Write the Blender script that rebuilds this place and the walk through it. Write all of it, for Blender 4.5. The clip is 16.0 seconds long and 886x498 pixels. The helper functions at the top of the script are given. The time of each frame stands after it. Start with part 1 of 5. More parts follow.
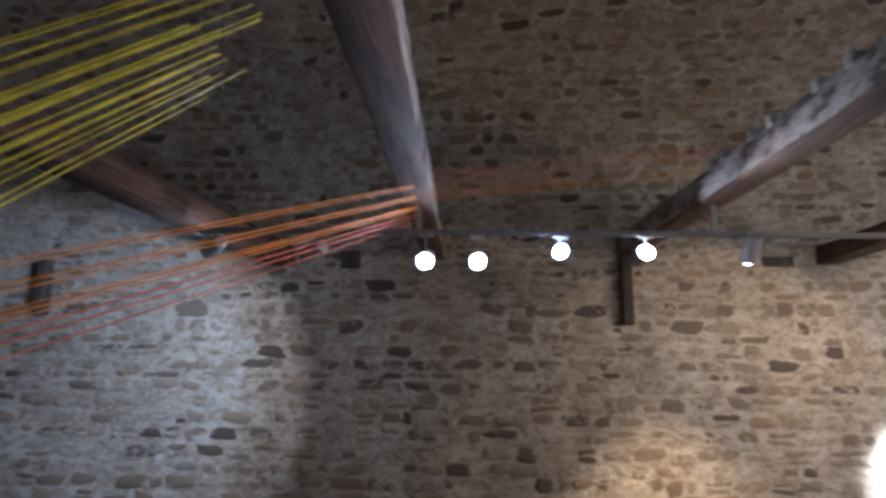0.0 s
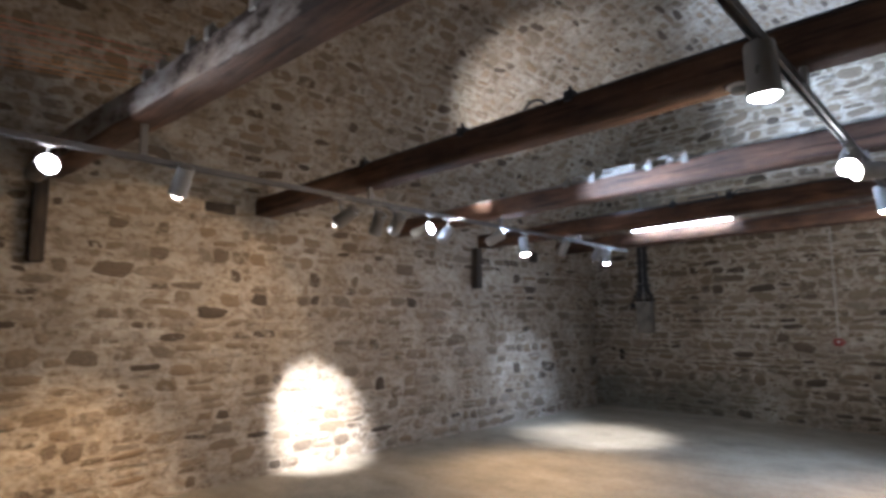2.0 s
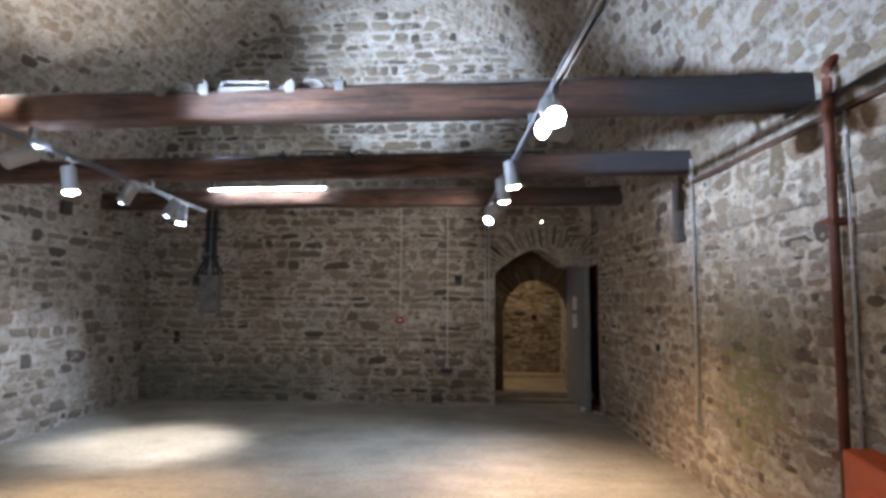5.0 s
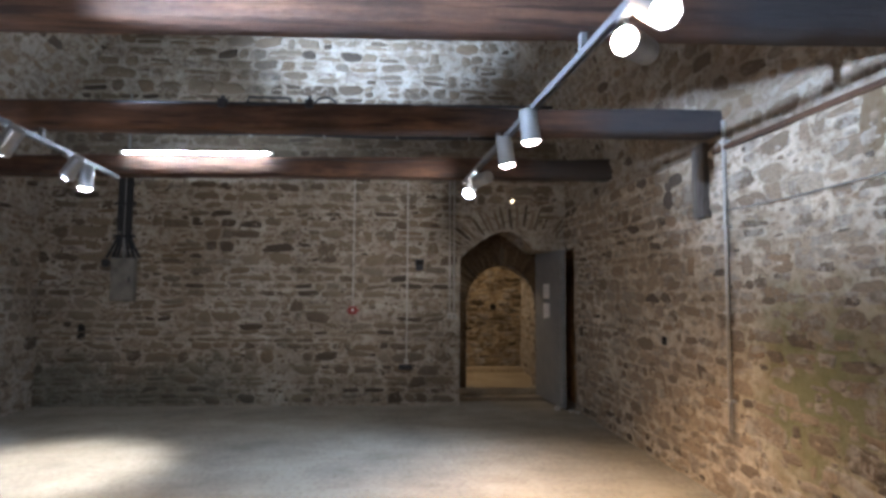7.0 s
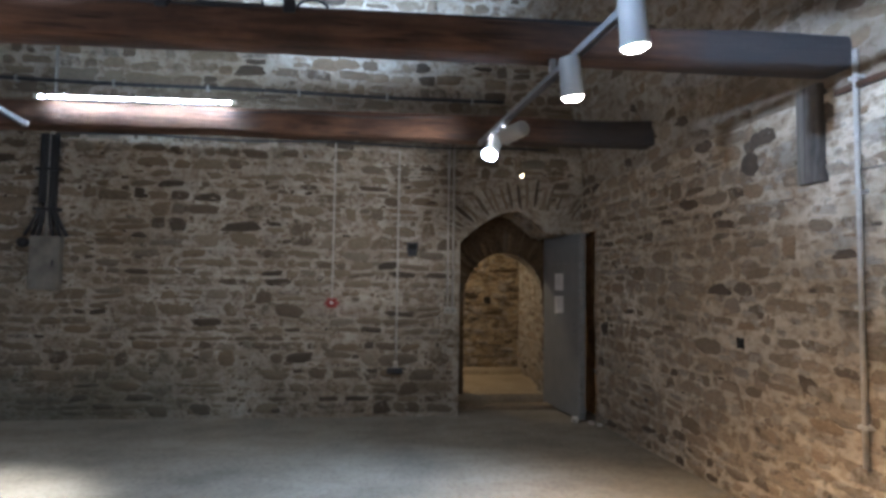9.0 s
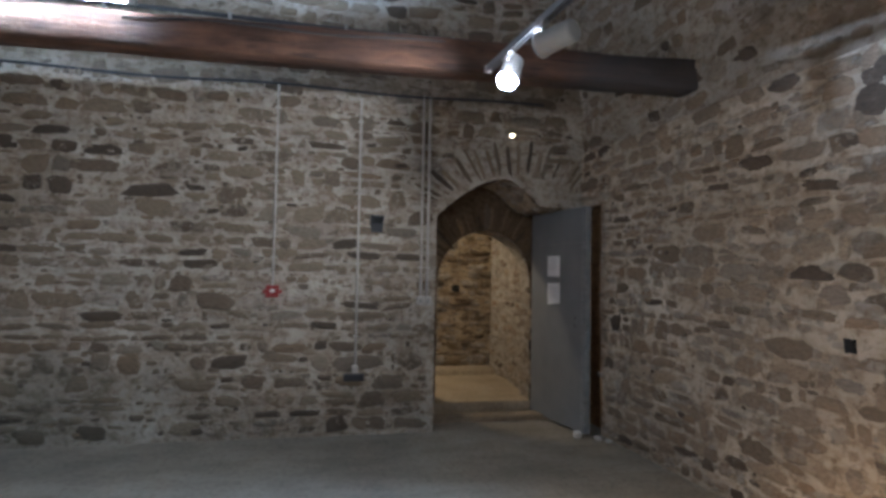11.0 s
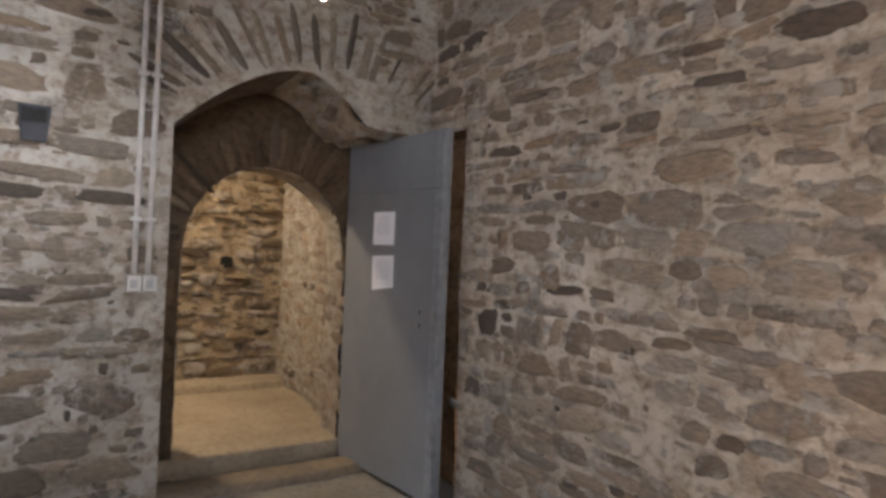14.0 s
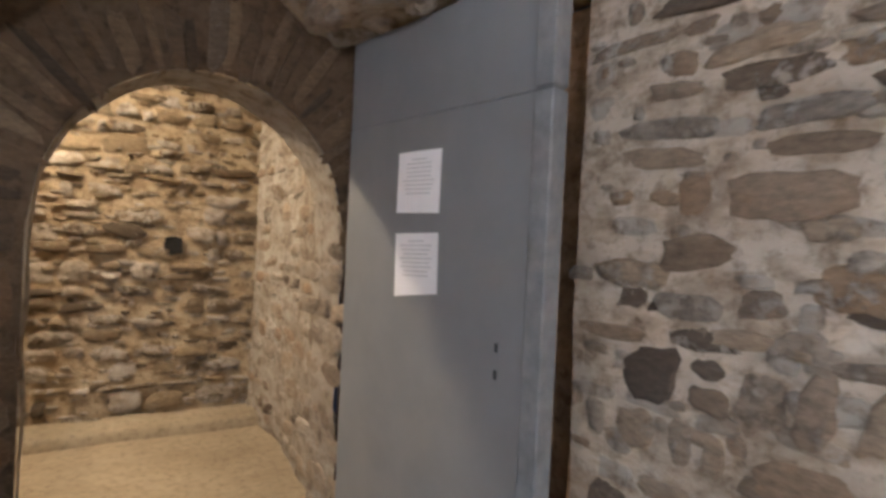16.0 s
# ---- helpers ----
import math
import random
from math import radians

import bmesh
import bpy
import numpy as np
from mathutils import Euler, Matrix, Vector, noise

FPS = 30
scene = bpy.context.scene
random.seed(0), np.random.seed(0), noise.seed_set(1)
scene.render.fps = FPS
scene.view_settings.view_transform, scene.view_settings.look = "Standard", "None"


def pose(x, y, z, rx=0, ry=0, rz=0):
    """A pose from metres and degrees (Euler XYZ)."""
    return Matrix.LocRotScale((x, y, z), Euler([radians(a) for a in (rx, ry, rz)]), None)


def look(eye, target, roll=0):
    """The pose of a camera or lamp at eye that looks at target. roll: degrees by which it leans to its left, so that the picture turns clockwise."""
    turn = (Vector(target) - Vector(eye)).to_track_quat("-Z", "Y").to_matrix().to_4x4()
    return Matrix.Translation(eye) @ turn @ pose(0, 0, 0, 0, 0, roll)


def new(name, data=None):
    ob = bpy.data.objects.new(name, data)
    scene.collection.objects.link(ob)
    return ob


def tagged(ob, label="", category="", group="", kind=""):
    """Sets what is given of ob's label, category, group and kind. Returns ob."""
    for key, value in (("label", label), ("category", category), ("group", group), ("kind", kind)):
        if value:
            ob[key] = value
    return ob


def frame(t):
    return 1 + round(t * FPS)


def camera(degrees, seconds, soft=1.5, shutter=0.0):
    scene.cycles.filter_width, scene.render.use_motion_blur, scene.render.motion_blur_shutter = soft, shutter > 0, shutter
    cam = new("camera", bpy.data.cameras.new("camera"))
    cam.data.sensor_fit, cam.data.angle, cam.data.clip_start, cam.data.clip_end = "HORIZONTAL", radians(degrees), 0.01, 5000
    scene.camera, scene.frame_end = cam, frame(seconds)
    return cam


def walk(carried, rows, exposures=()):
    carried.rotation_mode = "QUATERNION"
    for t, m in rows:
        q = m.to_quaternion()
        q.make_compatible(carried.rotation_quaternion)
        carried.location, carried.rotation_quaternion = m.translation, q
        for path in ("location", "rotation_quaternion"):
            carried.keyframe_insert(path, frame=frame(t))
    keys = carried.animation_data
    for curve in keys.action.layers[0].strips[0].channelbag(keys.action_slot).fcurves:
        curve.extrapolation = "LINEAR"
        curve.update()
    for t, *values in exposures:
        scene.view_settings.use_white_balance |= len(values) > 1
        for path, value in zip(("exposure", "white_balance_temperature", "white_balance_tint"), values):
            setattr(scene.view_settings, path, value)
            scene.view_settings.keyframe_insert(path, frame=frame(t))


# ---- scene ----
cam = camera(73.4, 16.0, soft=3.3, shutter=0.3)
METRES, EYE, TILT, LEAN, TURN = 9.6, 1.572, 0.0, 0.0, 4.6
ROWS = [
    (0.0, 0.0, 0.0, 0.0, -0.08, 11.22, -0.38),
    (0.5, 0.0103, 0.0043, -0.001, -11.73, 10.47, -0.26),
    (1.0, 0.0322, 0.0133, -0.003, -26.11, 9.55, -0.48),
    (1.5, 0.0453, 0.0222, -0.0049, -37.52, 8.15, -0.11),
    (2.0, 0.0477, 0.0374, -0.0065, -48.45, 6.82, 0.42),
    (2.5, 0.059, 0.0547, -0.0095, -56.4, 5.91, -0.23),
    (3.0, 0.0781, 0.0725, -0.0103, -63.16, 5.51, -0.81),
    (3.5, 0.0961, 0.0966, -0.0107, -72.22, 5.21, -0.56),
    (4.0, 0.1198, 0.1103, -0.0125, -81.0, 5.44, -0.78),
    (4.5, 0.1434, 0.1271, -0.0127, -87.76, 5.51, -0.6),
    (5.0, 0.1629, 0.1441, -0.0118, -91.67, 4.93, -0.4),
    (7.5, 0.2979, 0.1846, -0.0158, -99.28, 3.91, -0.5),
    (8.0, 0.3305, 0.1859, -0.0166, -99.88, 3.76, -0.62),
    (8.5, 0.362, 0.1927, -0.0186, -101.03, 3.65, -0.76),
    (11.0, 0.5323, 0.2001, -0.0258, -108.0, 2.56, -1.09),
    (11.5, 0.567, 0.1932, -0.0266, -111.27, 2.41, -1.34),
    (12.0, 0.6036, 0.1821, -0.0265, -115.19, 2.12, -1.64),
    (12.5, 0.6379, 0.1682, -0.0283, -121.06, 1.65, -1.09),
    (13.0, 0.6687, 0.1474, -0.0289, -124.45, 1.08, -1.82),
    (13.5, 0.7071, 0.1313, -0.0304, -127.46, 1.12, -2.14),
    (14.0, 0.74, 0.1087, -0.0307, -127.36, 0.82, -2.39),
    (14.5, 0.7765, 0.0913, -0.0308, -127.2, 0.31, -2.3),
    (15.0, 0.8097, 0.0717, -0.0321, -127.47, 0.14, -2.39),
    (15.5, 0.8485, 0.05, -0.0325, -126.65, -0.23, -2.66),
    (16.0, 0.8869, 0.0299, -0.0338, -127.2, -0.57, -2.7),
]
EXPOSURES = [(0.0, 1.08, 4850, 14), (1.0, 0.97, 4980, 14), (1.5, 0.8, 5150, 14), (2.5, 0.55, 5600, 15), (4.0, 0.70, 5550, 14), (5.0, 0.90, 5500, 14), (7.5, 0.95, 5450, 13), (8.5, 0.97, 5300, 11), (11.0, 1.32, 4950, 10), (12.0, 1.6, 4650, 11), (13.0, 1.9, 4560, 13), (13.5, 2.08, 4650, 13), (14.0, 2.36, 5150, 14), (14.5, 2.45, 6900, 16), (15.0, 2.66, 6250, 15), (16.0, 2.85, 5150, 14)]
walk(cam, [(t, pose(0, 0, EYE, TILT, LEAN, TURN) @ pose(METRES * x, METRES * y, METRES * z, 90 + pitch, roll, yaw)) for t, x, y, z, yaw, pitch, roll in ROWS], EXPOSURES)

# ---- plan: lines of the room, metres ----
EAST, SPRING, RISE, WEST = 9.92, 2.42, 3.38, -6.5


def south_y(x):
    return -0.30 + 0.035 * (x - 6.3)


def north_y(x):
    return 6.05 + 0.05 * (x - 4.0)


def east_x(y):
    return EAST + 0.012 * (y - 1.5)


def vault_point(x, a, lift=0.0):
    """A point of the barrel vault; a runs from 0 on the south wall to pi on the north wall; lift goes into the room."""
    s, n = south_y(x), north_y(x)
    mid, half = (s + n) / 2, (n - s) / 2
    return Vector((x, mid - (half - lift) * math.cos(a), SPRING + (RISE - lift) * math.sin(a)))


def vault_z(x, y):
    s, n = south_y(x), north_y(x)
    c = max(-1.0, min(1.0, (y - (s + n) / 2) / ((n - s) / 2)))
    return SPRING + RISE * math.sqrt(1 - c * c)


# ---- light ----
WARM, NEUTRAL, COOL = (1.0, 0.63, 0.29), (1.0, 0.90, 0.75), (0.74, 0.87, 1.0)
world = bpy.data.worlds.new("world")
scene.world = world
world.use_nodes = True
world.node_tree.nodes["Background"].inputs[0].default_value = (0.02, 0.02, 0.025, 1)
world.node_tree.nodes["Background"].inputs[1].default_value = 0.1

# along the track, height of the head, target, colour, watts, cone in degrees, blend
NORTH_LAMPS = [
    (-1.86, 2.31, (-4.4, 6.0, 1.2), COOL, 80, 80, 0.5),
    (-1.22, 2.28, (-4.3, 6.0, 0.9), NEUTRAL, 70, 78, 0.3),
    (-0.43, 2.26, (-0.5, 0.9, 1.2), COOL, 180, 48, 0.6),
    (-0.08, 2.26, (-0.29, 1.0, 1.4), WARM, 90, 48, 0.6),
    (0.47, 2.33, (-0.40, 2.2, 2.78), COOL, 12, 40, 0.8),
    (1.04, 2.33, (1.42, 1.9, 2.62), NEUTRAL, 45, 70, 0.8),
    (1.72, 2.28, (1.6, 5.9, -0.3), WARM, 260, 50, 0.95),
    (2.94, 2.25, (2.3, 5.95, 1.25), WARM, 46, 86, 0.08),
    (3.32, 2.22, (3.97, 6.0, 0.42), NEUTRAL, 1700, 30, 0.9),
    (3.52, 2.25, (4.1, 6.0, 1.2), WARM, 28, 88, 0.08),
    (3.97, 2.32, (5.35, -0.1, 3.42), COOL, 950, 56, 0.9),
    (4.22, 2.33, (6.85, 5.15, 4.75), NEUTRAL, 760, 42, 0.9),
    (5.48, 2.21, (5.45, 4.0, 0.0), WARM, 270, 86, 1.0),
    # No lamp known here: head added to brighten the top of the end wall.
    (5.05, 2.38, (9.9, 2.3, 5.5), COOL, 3000, 42, 1.0),
    (6.22, 2.27, (6.9, 6.2, 0.3), COOL, 18, 60, 0.9),
    (7.08, 2.28, (7.75, 6.2, 0.35), COOL, 130, 50, 0.9),
    (7.40, 2.24, (7.4, 4.75, 0.0), NEUTRAL, 430, 60, 1.0),
]
SOUTH_LAMPS = [
    (1.55, 2.32, (-0.3, 2.0, 2.74), NEUTRAL, 48, 40, 0.9),
    (2.56, 2.26, (2.7, 1.0, 0.0), NEUTRAL, 90, 60, 0.6),
    (4.17, 2.31, (2.3, 1.0, 0.9), NEUTRAL, 30, 50, 0.8),
    (4.46, 2.34, (3.2, 2.6, 2.25), WARM, 70, 160, 1.0),
    (5.69, 2.28, (5.9, 0.9, 0.0), WARM, 250, 100, 1.0),
    (6.27, 2.27, (6.6, 0.9, 0.0), WARM, 115, 76, 1.0),
    (7.36, 2.35, (9.9, 2.6, 2.1), NEUTRAL, 46, 80, 0.7),
    (7.74, 2.31, (6.6, 2.2, 0.6), COOL, 185, 130, 0.9),
]


def north_track_y(x):
    return 3.9 + 0.085 * x


def south_track_y(x):
    return 0.88 + 0.06 * x


def spot(eye, target, colour, watts, cone, blend):
    data = bpy.data.lights.new("spot_light", "SPOT")
    data.energy, data.color, data.spot_size, data.spot_blend, data.shadow_soft_size = watts, colour, radians(cone), blend, 0.05
    ob = new("spot_light", data)
    d = (Vector(target) - Vector(eye)).normalized()
    ob.matrix_world = look(Vector(eye) + d * 0.03, target)
    return ob


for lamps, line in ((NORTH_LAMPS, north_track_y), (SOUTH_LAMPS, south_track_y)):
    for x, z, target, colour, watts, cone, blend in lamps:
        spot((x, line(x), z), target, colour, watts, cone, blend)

# the lamp of the passage beyond the door, up on its ceiling and out of view
data = bpy.data.lights.new("passage_light", "AREA")
data.shape, data.size, data.energy, data.color = "DISK", 0.18, 10, (1.0, 0.71, 0.375)
ob = new("passage_light", data)
ob.matrix_world = look((11.6, 1.45, 2.44), (11.6, 0.6, 0.2))


# ---- materials ----
def node(tree, kind, **inputs):
    n = tree.nodes.new(kind)
    for key, value in inputs.items():
        n.inputs[key.replace("_", " ")].default_value = value
    return n


def material(name, rough=0.8, metal=0.0):
    m = bpy.data.materials.new(name)
    m.use_nodes = True
    t = m.node_tree
    b = t.nodes["Principled BSDF"]
    b.inputs["Roughness"].default_value = rough
    b.inputs["Metallic"].default_value = metal
    return m, t, b


def noise_tex(t, scale, detail=6.0, rough=0.6, world_space=True, stretch=None):
    n = t.nodes.new("ShaderNodeTexNoise")
    n.inputs["Scale"].default_value, n.inputs["Detail"].default_value, n.inputs["Roughness"].default_value = scale, detail, rough
    if world_space:
        g = t.nodes.new("ShaderNodeNewGeometry")
        src = g.outputs["Position"]
    else:
        g = t.nodes.new("ShaderNodeTexCoord")
        src = g.outputs["Object"]
    if stretch:
        mp = t.nodes.new("ShaderNodeMapping")
        mp.inputs["Scale"].default_value = stretch
        t.links.new(src, mp.inputs["Vector"])
        src = mp.outputs["Vector"]
    t.links.new(src, n.inputs["Vector"])
    return n.outputs["Fac"]


def ramp(t, fac, *stops):
    r = t.nodes.new("ShaderNodeValToRGB")
    while len(r.color_ramp.elements) < len(stops):
        r.color_ramp.elements.new(0.5)
    for e, (p, c) in zip(r.color_ramp.elements, stops):
        e.position, e.color = p, (*c, 1) if len(c) == 3 else c
    t.links.new(fac, r.inputs["Fac"])
    return r.outputs["Color"]


def mix(t, fac, a, b, mode="MIX"):
    n = t.nodes.new("ShaderNodeMix")
    n.data_type, n.blend_type = "RGBA", mode
    for sock, value in ((n.inputs[0], fac), (n.inputs[6], a), (n.inputs[7], b)):
        if isinstance(value, (float, int)):
            sock.default_value = value
        elif isinstance(value, tuple):
            sock.default_value = (*value, 1)
        else:
            t.links.new(value, sock)
    return n.outputs[2]


def maths(t, op, a, b=0.0, clamp=False):
    n = t.nodes.new("ShaderNodeMath")
    n.operation, n.use_clamp = op, clamp
    for sock, value in zip(n.inputs, (a, b)):
        if isinstance(value, (float, int)):
            sock.default_value = value
        else:
            t.links.new(value, sock)
    return n.outputs[0]


def bump(t, b, height, strength, distance):
    n = t.nodes.new("ShaderNodeBump")
    n.inputs["Strength"].default_value, n.inputs["Distance"].default_value = strength, distance
    t.links.new(height, n.inputs["Height"])
    t.links.new(n.outputs["Normal"], b.inputs["Normal"])


def black_white(lo, hi):
    return (lo, (0, 0, 0)), (hi, (1, 1, 1))


def mortar_colour(t):
    """Old lime mortar: pale grey beige, stained, with bits of stone showing through."""
    base = ramp(t, noise_tex(t, 3.0, 8), (0.3, (0.315, 0.280, 0.238)), (0.55, (0.43, 0.392, 0.344)), (0.75, (0.53, 0.492, 0.442)))
    dirt = ramp(t, noise_tex(t, 22.0, 6, 0.7), (0.34, (0.40, 0.35, 0.29)), (0.5, (1, 1, 1)))
    broad = ramp(t, noise_tex(t, 0.7, 4), (0.35, (0.78, 0.73, 0.66)), (0.62, (1, 1, 1)))
    bits = ramp(t, noise_tex(t, 8.5, 5, 0.62, True, (1, 1, 2.0)), (0.34, (0.46, 0.40, 0.33)), (0.46, (0.82, 0.77, 0.70)), (0.54, (1, 1, 1)))
    return mix(t, 0.85, mix(t, 0.8, mix(t, 0.75, base, bits, "MULTIPLY"), dirt, "MULTIPLY"), broad, "MULTIPLY")


def damp_and_upper_shade(t, c):
    """Dark green-grey damp that has crept up the foot of the end wall, and shade over its cable painted brown."""
    g = t.nodes.new("ShaderNodeNewGeometry")
    at = t.nodes.new("ShaderNodeSeparateXYZ")
    t.links.new(g.outputs["Position"], at.inputs[0])
    height = maths(t, "SUBTRACT", maths(t, "MULTIPLY", noise_tex(t, 0.9, 5), 1.9), maths(t, "MULTIPLY", at.outputs["Z"], 1.0))
    edge = ramp(t, maths(t, "ADD", height, maths(t, "MULTIPLY", noise_tex(t, 9, 5), 0.35)), *black_white(0.50, 0.78))
    side = ramp(t, maths(t, "MULTIPLY", at.outputs["Y"], 0.1), *black_white(0.24, 0.50))
    # Brown above the cable stands for the last beam's shade on the wall.
    shade_band = ramp(t, maths(t, "ADD", maths(t, "MULTIPLY", at.outputs["Z"], 0.1), maths(t, "MULTIPLY", noise_tex(t, 3, 4), 0.012)), (0.288, (0, 0, 0)), (0.293, (1, 1, 1)), (0.335, (1, 1, 1)), (0.37, (0, 0, 0)))
    c = mix(t, maths(t, "MULTIPLY", shade_band, 0.5), c, (0.125, 0.098, 0.07))
    return mix(t, maths(t, "MULTIPLY", maths(t, "MULTIPLY", edge, side), 0.6), c, (0.085, 0.088, 0.066))


def vault_seepage(t, c):
    """Brown seepage along the foot of the vault's south side, east of the middle beam, with an uneven upper edge."""
    g = t.nodes.new("ShaderNodeNewGeometry")
    at = t.nodes.new("ShaderNodeSeparateXYZ")
    t.links.new(g.outputs["Position"], at.inputs[0])
    height = maths(t, "SUBTRACT", maths(t, "MULTIPLY", noise_tex(t, 1.3, 6), 2.0), maths(t, "MULTIPLY", maths(t, "SUBTRACT", at.outputs["Z"], 2.42), 0.75))
    edge = ramp(t, height, *black_white(0.30, 0.75))
    side = ramp(t, maths(t, "MULTIPLY", at.outputs["X"], 0.1), (0.54, (0, 0, 0)), (0.61, (1, 1, 1)), (0.73, (1, 1, 1)), (0.82, (0, 0, 0)))
    south = ramp(t, maths(t, "MULTIPLY", at.outputs["Y"], 0.25), (0.30, (1, 1, 1)), (0.50, (0, 0, 0)))
    return mix(t, maths(t, "MULTIPLY", maths(t, "MULTIPLY", maths(t, "MULTIPLY", edge, side), south), 0.55), c, (0.135, 0.092, 0.053))


STAIN = (5.09, 2.33)  # brown seepage under the beam end, x and z


def make_mortar(name, damp=False, tint=None, foot=False, seep=False):
    m, t, b = material(name, 0.93)
    c = mortar_colour(t)
    if tint:
        c = mix(t, 1.0, c, tint, "MULTIPLY")
    if foot:
        c = damp_and_upper_shade(t, c)
    if seep:
        c = vault_seepage(t, c)
    if damp:  # green algae and grey damp low on the wall about the conduit
        g = t.nodes.new("ShaderNodeNewGeometry")
        dist = t.nodes.new("ShaderNodeVectorMath")
        dist.operation = "DISTANCE"
        dist.inputs[1].default_value = (5.55, -0.3, 0.85)
        t.links.new(g.outputs["Position"], dist.inputs[0])
        near = maths(t, "SUBTRACT", 1.0, maths(t, "MULTIPLY", dist.outputs["Value"], 0.85), True)
        patch = ramp(t, maths(t, "MULTIPLY", near, noise_tex(t, 3.2, 5)), *black_white(0.16, 0.4))
        c = mix(t, maths(t, "MULTIPLY", patch, 0.85), c, (0.17, 0.17, 0.07))
        run = t.nodes.new("ShaderNodeVectorMath")
        run.operation = "MULTIPLY_ADD"
        run.inputs[1].default_value, run.inputs[2].default_value = (5.0, 0.0, 2.4), (-5.0 * STAIN[0], 0.0, -2.4 * STAIN[1])
        t.links.new(g.outputs["Position"], run.inputs[0])
        far = t.nodes.new("ShaderNodeVectorMath")
        far.operation = "LENGTH"
        t.links.new(run.outputs[0], far.inputs[0])
        stain = ramp(t, maths(t, "ADD", far.outputs["Value"], noise_tex(t, 9, 5)), (0.95, (1, 1, 1)), (1.25, (0, 0, 0)))
        c = mix(t, maths(t, "MULTIPLY", stain, 0.85), c, (0.13, 0.085, 0.04))
        rust = ramp(t, noise_tex(t, 2.1, 6, 0.62), *black_white(0.56, 0.68))
        c = mix(t, maths(t, "MULTIPLY", rust, 0.3), c, (0.22, 0.135, 0.065))
    t.links.new(c, b.inputs["Base Color"])
    h = maths(t, "ADD", noise_tex(t, 14, 8, 0.65), maths(t, "MULTIPLY", noise_tex(t, 70, 5, 0.7), 0.35))
    bump(t, b, h, 0.9, 0.03)
    return m


def make_stone(name, cover=0.5, tint=(1, 1, 1), foot=False, seep=False):
    """Rubble stone: schist and slate in grey, olive and rust, with mortar smeared over part of each face."""
    m, t, b = material(name, 0.85)
    g = t.nodes.new("ShaderNodeNewGeometry")
    o = t.nodes.new("ShaderNodeObjectInfo")
    r = maths(t, "FRACT", maths(t, "ADD", g.outputs["Random Per Island"], o.outputs["Random"]))
    c = ramp(t, r, (0.0, (0.075, 0.060, 0.047)), (0.13, (0.145, 0.116, 0.088)), (0.35, (0.225, 0.183, 0.138)), (0.55, (0.275, 0.228, 0.175)), (0.7, (0.185, 0.157, 0.128)),
             (0.85, (0.225, 0.170, 0.118)), (0.94, (0.20, 0.187, 0.172)), (1.0, (0.30, 0.258, 0.208)))
    grain = ramp(t, noise_tex(t, 30, 7, 0.7, True, (1, 1, 2.6)), (0.3, (0.55, 0.53, 0.5)), (0.7, (1.35, 1.3, 1.25)))
    c = mix(t, 0.9, c, grain, "MULTIPLY")
    tint = tuple(0.95 * k for k in tint)
    c = mix(t, 1.0, c, tint, "MULTIPLY")
    smear = maths(t, "ADD", noise_tex(t, 13, 8, 0.75), maths(t, "MULTIPLY", maths(t, "SUBTRACT", maths(t, "FRACT", maths(t, "MULTIPLY", r, 7.31)), 0.5), 0.32))
    mask = ramp(t, smear, *black_white(cover, cover + 0.07))
    c = mix(t, maths(t, "MULTIPLY", mask, 0.85), c, mortar_colour(t))
    if foot:
        c = damp_and_upper_shade(t, c)
    if seep:
        c = vault_seepage(t, c)
    t.links.new(c, b.inputs["Base Color"])
    h = maths(t, "ADD", noise_tex(t, 18, 8, 0.65, True, (1, 1, 2.2)), maths(t, "MULTIPLY", mask, 0.3))
    bump(t, b, h, 0.9, 0.02)
    return m


